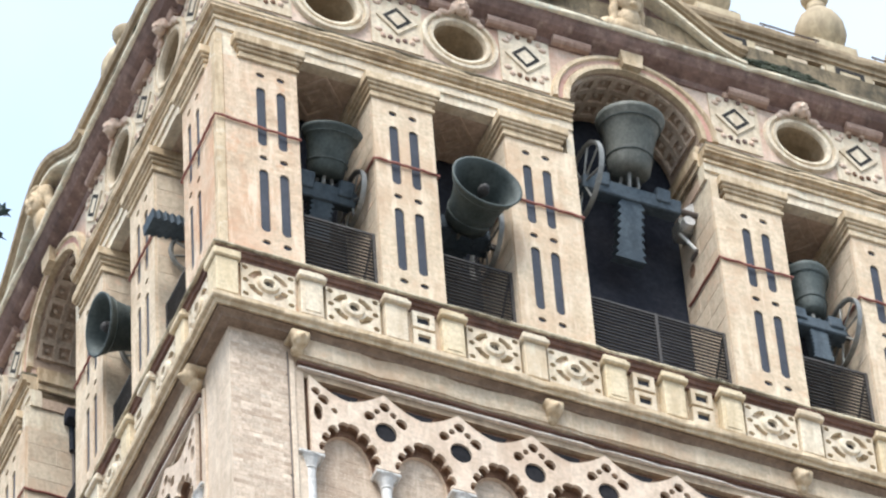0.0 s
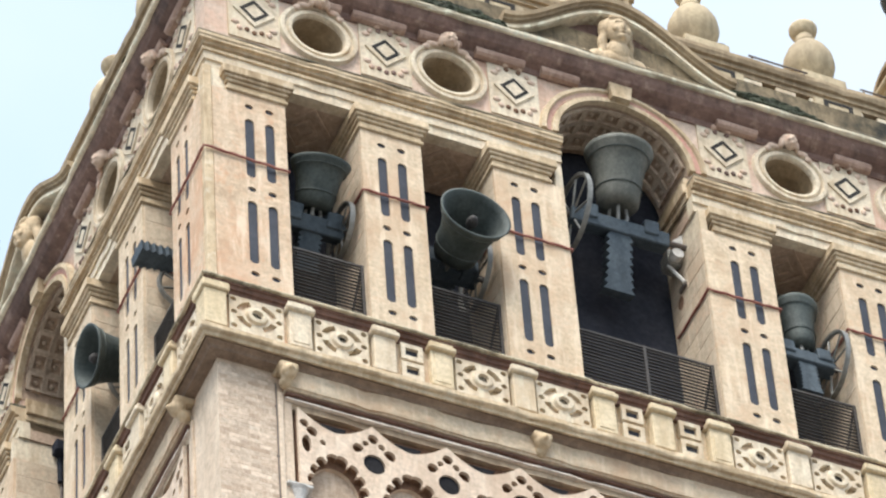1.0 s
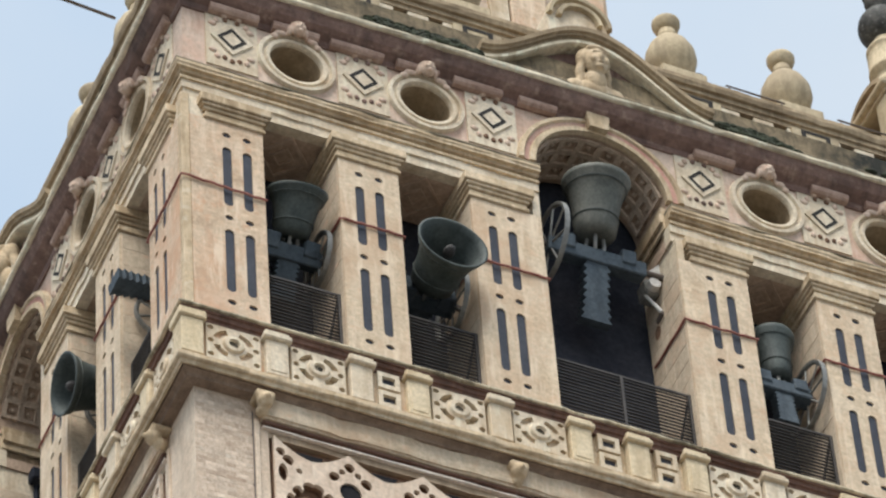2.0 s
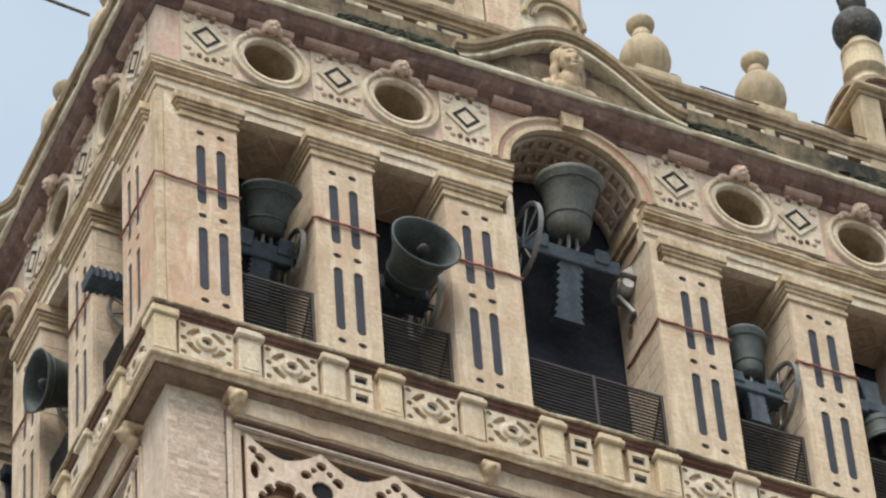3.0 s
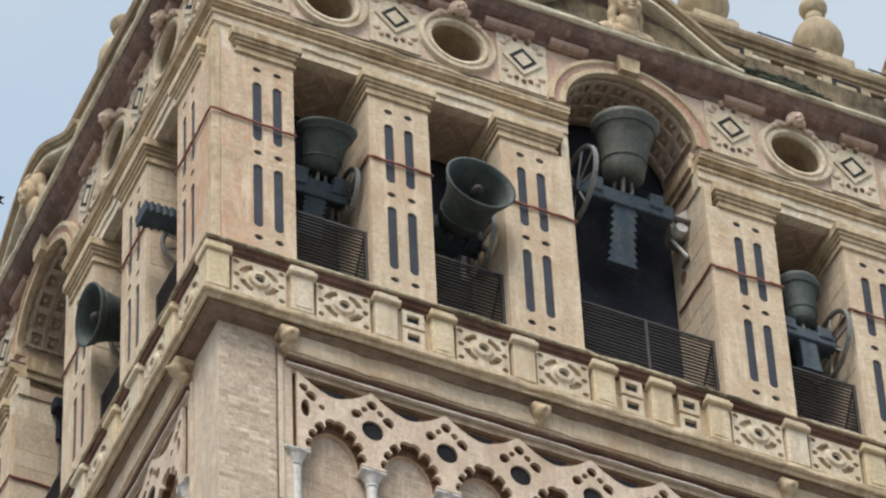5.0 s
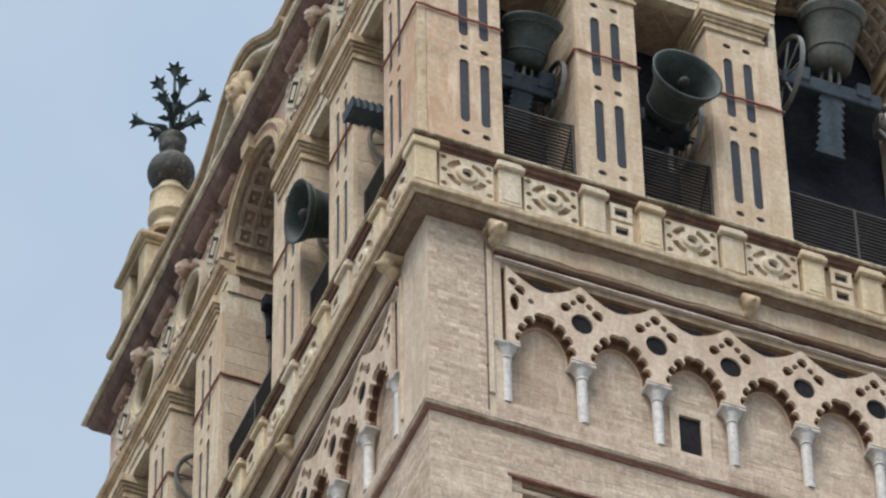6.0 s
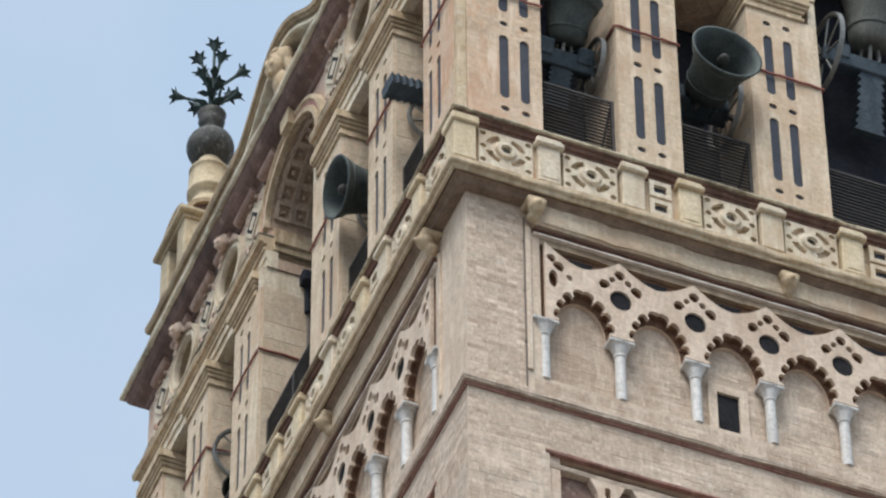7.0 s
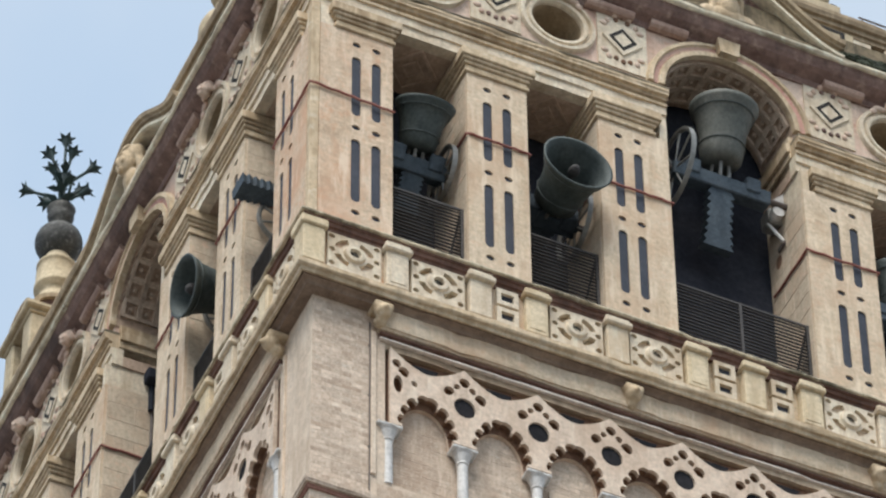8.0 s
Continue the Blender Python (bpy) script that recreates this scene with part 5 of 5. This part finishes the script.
fl_ = thing("floodlight", (5.75, 0.57, 59.9), "black floodlight with its cable on the arch jamb", "floodlight")
bm = B(); box(bm, 5.68, 5.90, 0.46, 0.70, 59.55, 59.81, 0.03); part("lamp_housing", bm, NET, fl_)
bm = B(); tube(bm, [(5.69, 0.62, 59.6), (5.69, 0.63, 59.1), (5.69, 0.64, 57.9), (5.69, 0.64, 56.0)], 0.028, 8); part("supply_pipe", bm, IRON, fl_)
bm = B(); tube(bm, [(5.70, 0.60, 59.56), (5.72, 0.60, 59.0)], 0.05, 8); part("bracket", bm, NET, fl_)
fl_.matrix_basis = FACE[1] @ Matrix.Translation(ORG[fl_])

cb = thing("guy_cable", (0.2, 3.0, 65.8), "thin dark cable running down from the roof parapet", "cable")
e0, e1 = Vector((0.2, 3.37, 65.88)), Vector((-66.0, -48.5, 0.0))
bm = B(); tube(bm, [e0.lerp(e1, i / 10) for i in range(11)], 0.03, 6); part("wire", bm, IRON, cb)

# thin dark bar beside the arcade, standing for a joint's shadow; clips made up
cd = thing("wall_conduit", (0.90, -0.05, 50.1), "thin dark bar standing for a joint's shadow down the shaft from a corbel", "conduit")
bm = B(); tube(bm, [(0.865, -0.012, 53.38), (0.868, -0.014, 52.6), (0.864, -0.012, 51.7), (0.868, -0.013, 50.9), (0.866, -0.012, 50.08)], 0.011, 6); part("pipe", bm, IRON, cd)
for z in (52.9, 51.9, 50.9):
    bm = B(); box(bm, 0.845, 0.89, -0.02, 0.004, z, z + 0.03); part("clip", bm, IRON, cd)

# handrails and a lamp on the roof parapet, moss along the cornice
for x0, x1 in ((9.3, 10.35), (11.3, 12.3)):
    hr = thing("roof_handrail", ((x0 + x1) / 2, 0.1, 64.1), "thin dark iron handrail on the roof parapet", "handrail", "roof handrails")
    bm = B(); tube(bm, [(x0, -0.10, 64.175), ((x0 + x1) / 2, -0.10, 64.17), (x1, -0.10, 64.175)], 0.017, 6); part("top_bar", bm, IRON, hr)
    for x in (x0 + 0.06, x1 - 0.06):
        bm = B(); tube(bm, [(x, -0.10, 64.02), (x, -0.10, 64.175)], 0.014, 6); part("stanchion", bm, IRON, hr)
rl = thing("roof_floodlight", (9.30, 0.6, 64.1), "small dark floodlight behind a parapet urn", "floodlight")
bm = B(); box(bm, 9.16, 9.30, 0.50, 0.68, 64.96, 65.16, 0.02); part("lamp_housing", bm, IRON, rl)
bm = B(); tube(bm, [(9.24, 0.60, 64.05), (9.24, 0.60, 64.98)], 0.025, 6); part("stand", bm, IRON, rl)


def moss(x0, x1, count, seed):
    rnd = random.Random(seed)
    w = thing("cornice_moss", ((x0 + x1) / 2, -0.36, 62.58), "black-green moss cushions grown along the cornice", "moss", "cornice moss", "stuff")
    bm = B()
    for i in range(count):
        x, up = rnd.triangular(x0, x1), rnd.random() ** 1.6
        c = Vector((x, -0.36 + 0.10 * up, 62.56 + 0.30 * up))
        r = rnd.uniform(0.035, 0.10)
        m = Matrix.Translation(c) @ Matrix.Diagonal((r * rnd.uniform(1.0, 2.2), r, r * rnd.uniform(0.6, 1.0), 1))
        g = bmesh.ops.create_icosphere(bm, subdivisions=2, radius=1.0, matrix=m)
        for v in g["verts"]:
            v.co += Vector((rnd.uniform(-1, 1), rnd.uniform(-1, 1), rnd.uniform(-1, 1))) * r * 0.14
    part("cushions", bm, WEED, w)
    return w


for x0, x1, count, seed in ((8.7, 10.3, 210, 3), (2.8, 4.9, 190, 4), (11.6, 13.2, 45, 5)):
    moss(x0, x1, count, seed)
wm = moss(9.4, 12.6, 200, 6)
wm.matrix_basis = FACE[1] @ Matrix.Translation(ORG[wm])

# ---------------- bricks of the shaft ----------------
def brick_rows(x0, x1, z0, z1, pitch=0.082, length=0.30):
    """Centres and lengths of bricks in running bond."""
    out, r = [], 0
    z = z0
    while z + pitch <= z1 + 1e-6:
        x = x0 - (length / 2 if r % 2 else 0.0)
        while x < x1 - 0.03:
            a, b = max(x, x0), min(x + length, x1)
            if b - a > 0.05:
                out.append(((a + b) / 2, z + pitch / 2, b - a))
            x += length
        z += pitch
        r += 1
    return out


def brick_box(length, jut, seed):
    rnd = random.Random(seed)
    hx, hz, c = length / 2 - 0.003, 0.0385, 0.002
    f = [(-hx, -hz), (hx, -hz), (hx, hz), (-hx, hz)]
    back = [(x, 0.03, z) for x, z in f]
    mid_ = [(x + rnd.uniform(-0.003, 0.003), -jut + c, z + rnd.uniform(-0.003, 0.003)) for x, z in f]
    front = [(x * (1 - c / hx), -jut, z * (1 - c / hz)) for x, z in f]
    vs = back + mid_ + front
    fs = [(8, 9, 10, 11)] + [(4 + i, 4 + (i + 1) % 4, 8 + (i + 1) % 4, 8 + i) for i in range(4)] + [(i, (i + 1) % 4, 4 + (i + 1) % 4, 4 + i) for i in range(4)]
    return vs, fs


def lay(wall, k, singles, rest):
    """Bricks of one wall: singles are objects, the rest is one mesh. Items: (x, y, z, length)."""
    cache = {}
    rnd = random.Random(k + 5)
    for x, y, z, ln in singles:
        key = (round(ln, 2), rnd.randrange(4))
        if key not in cache:
            me = bpy.data.meshes.new("brick")
            vs, fs = brick_box(ln, 0.0008 + 0.0005 * key[1], key[1])
            me.from_pydata(vs, [], fs); me.materials.append(BRICK)
            cache[key] = me
        b = new("brick", cache[key])
        b.parent = wall
        b.location = (x, y, z)
    V, F = [], []
    for i, (x, y, z, ln) in enumerate(rest):
        vs, fs = brick_box(ln, 0.0006 + 0.004 * rnd.random() ** 3, i)
        o = len(V)
        V += [(vx + x, vy + y, vz + z) for vx, vy, vz in vs]
        F += [tuple(o + q for q in f) for f in fs]
    me = bpy.data.meshes.new("brickwork")
    me.from_pydata(V, [], F); me.materials.append(BRICK)
    ob = new("brickwork", me)
    ob.parent = wall
    tagged(ob, kind="stuff")


for k, wname in ((0, "wall_south"), (1, "wall_west")):
    wall = bpy.data.objects[wname]
    near0, near1 = (0.0, 0.86) if k == 0 else (W - 0.86, W)
    strip = [(x, 0, z, ln) for x, z, ln in brick_rows(near0, near1, 50.02, 53.60)]
    lowx = (0.0, 1.9) if k == 0 else (W - 1.9, W)
    low = [(x, 0, z, ln) for x, z, ln in brick_rows(*lowx, 48.98, 49.765)]
    singles = strip + low if k == 0 else low
    rest = [(x, 0, z, ln) for x, z, ln in brick_rows(*((1.9, 9.0) if k == 0 else (4.6, W - 1.9)), 48.98, 49.765)]
    rest += [(x, 0, z, ln) for x, z, ln in brick_rows(*((0.0, 1.15) if k == 0 else (W - 1.15, W)), 46.0, 48.98)]
    rest += [(x, 0.16, z, ln) for x, z, ln in brick_rows(1.12, 12.48, 50.34, 52.15)]
    rest += [(x, 0, z, ln) for x, z, ln in brick_rows(0.98, 12.6, 50.02, 50.33)]
    lay(wall, k, singles, rest)
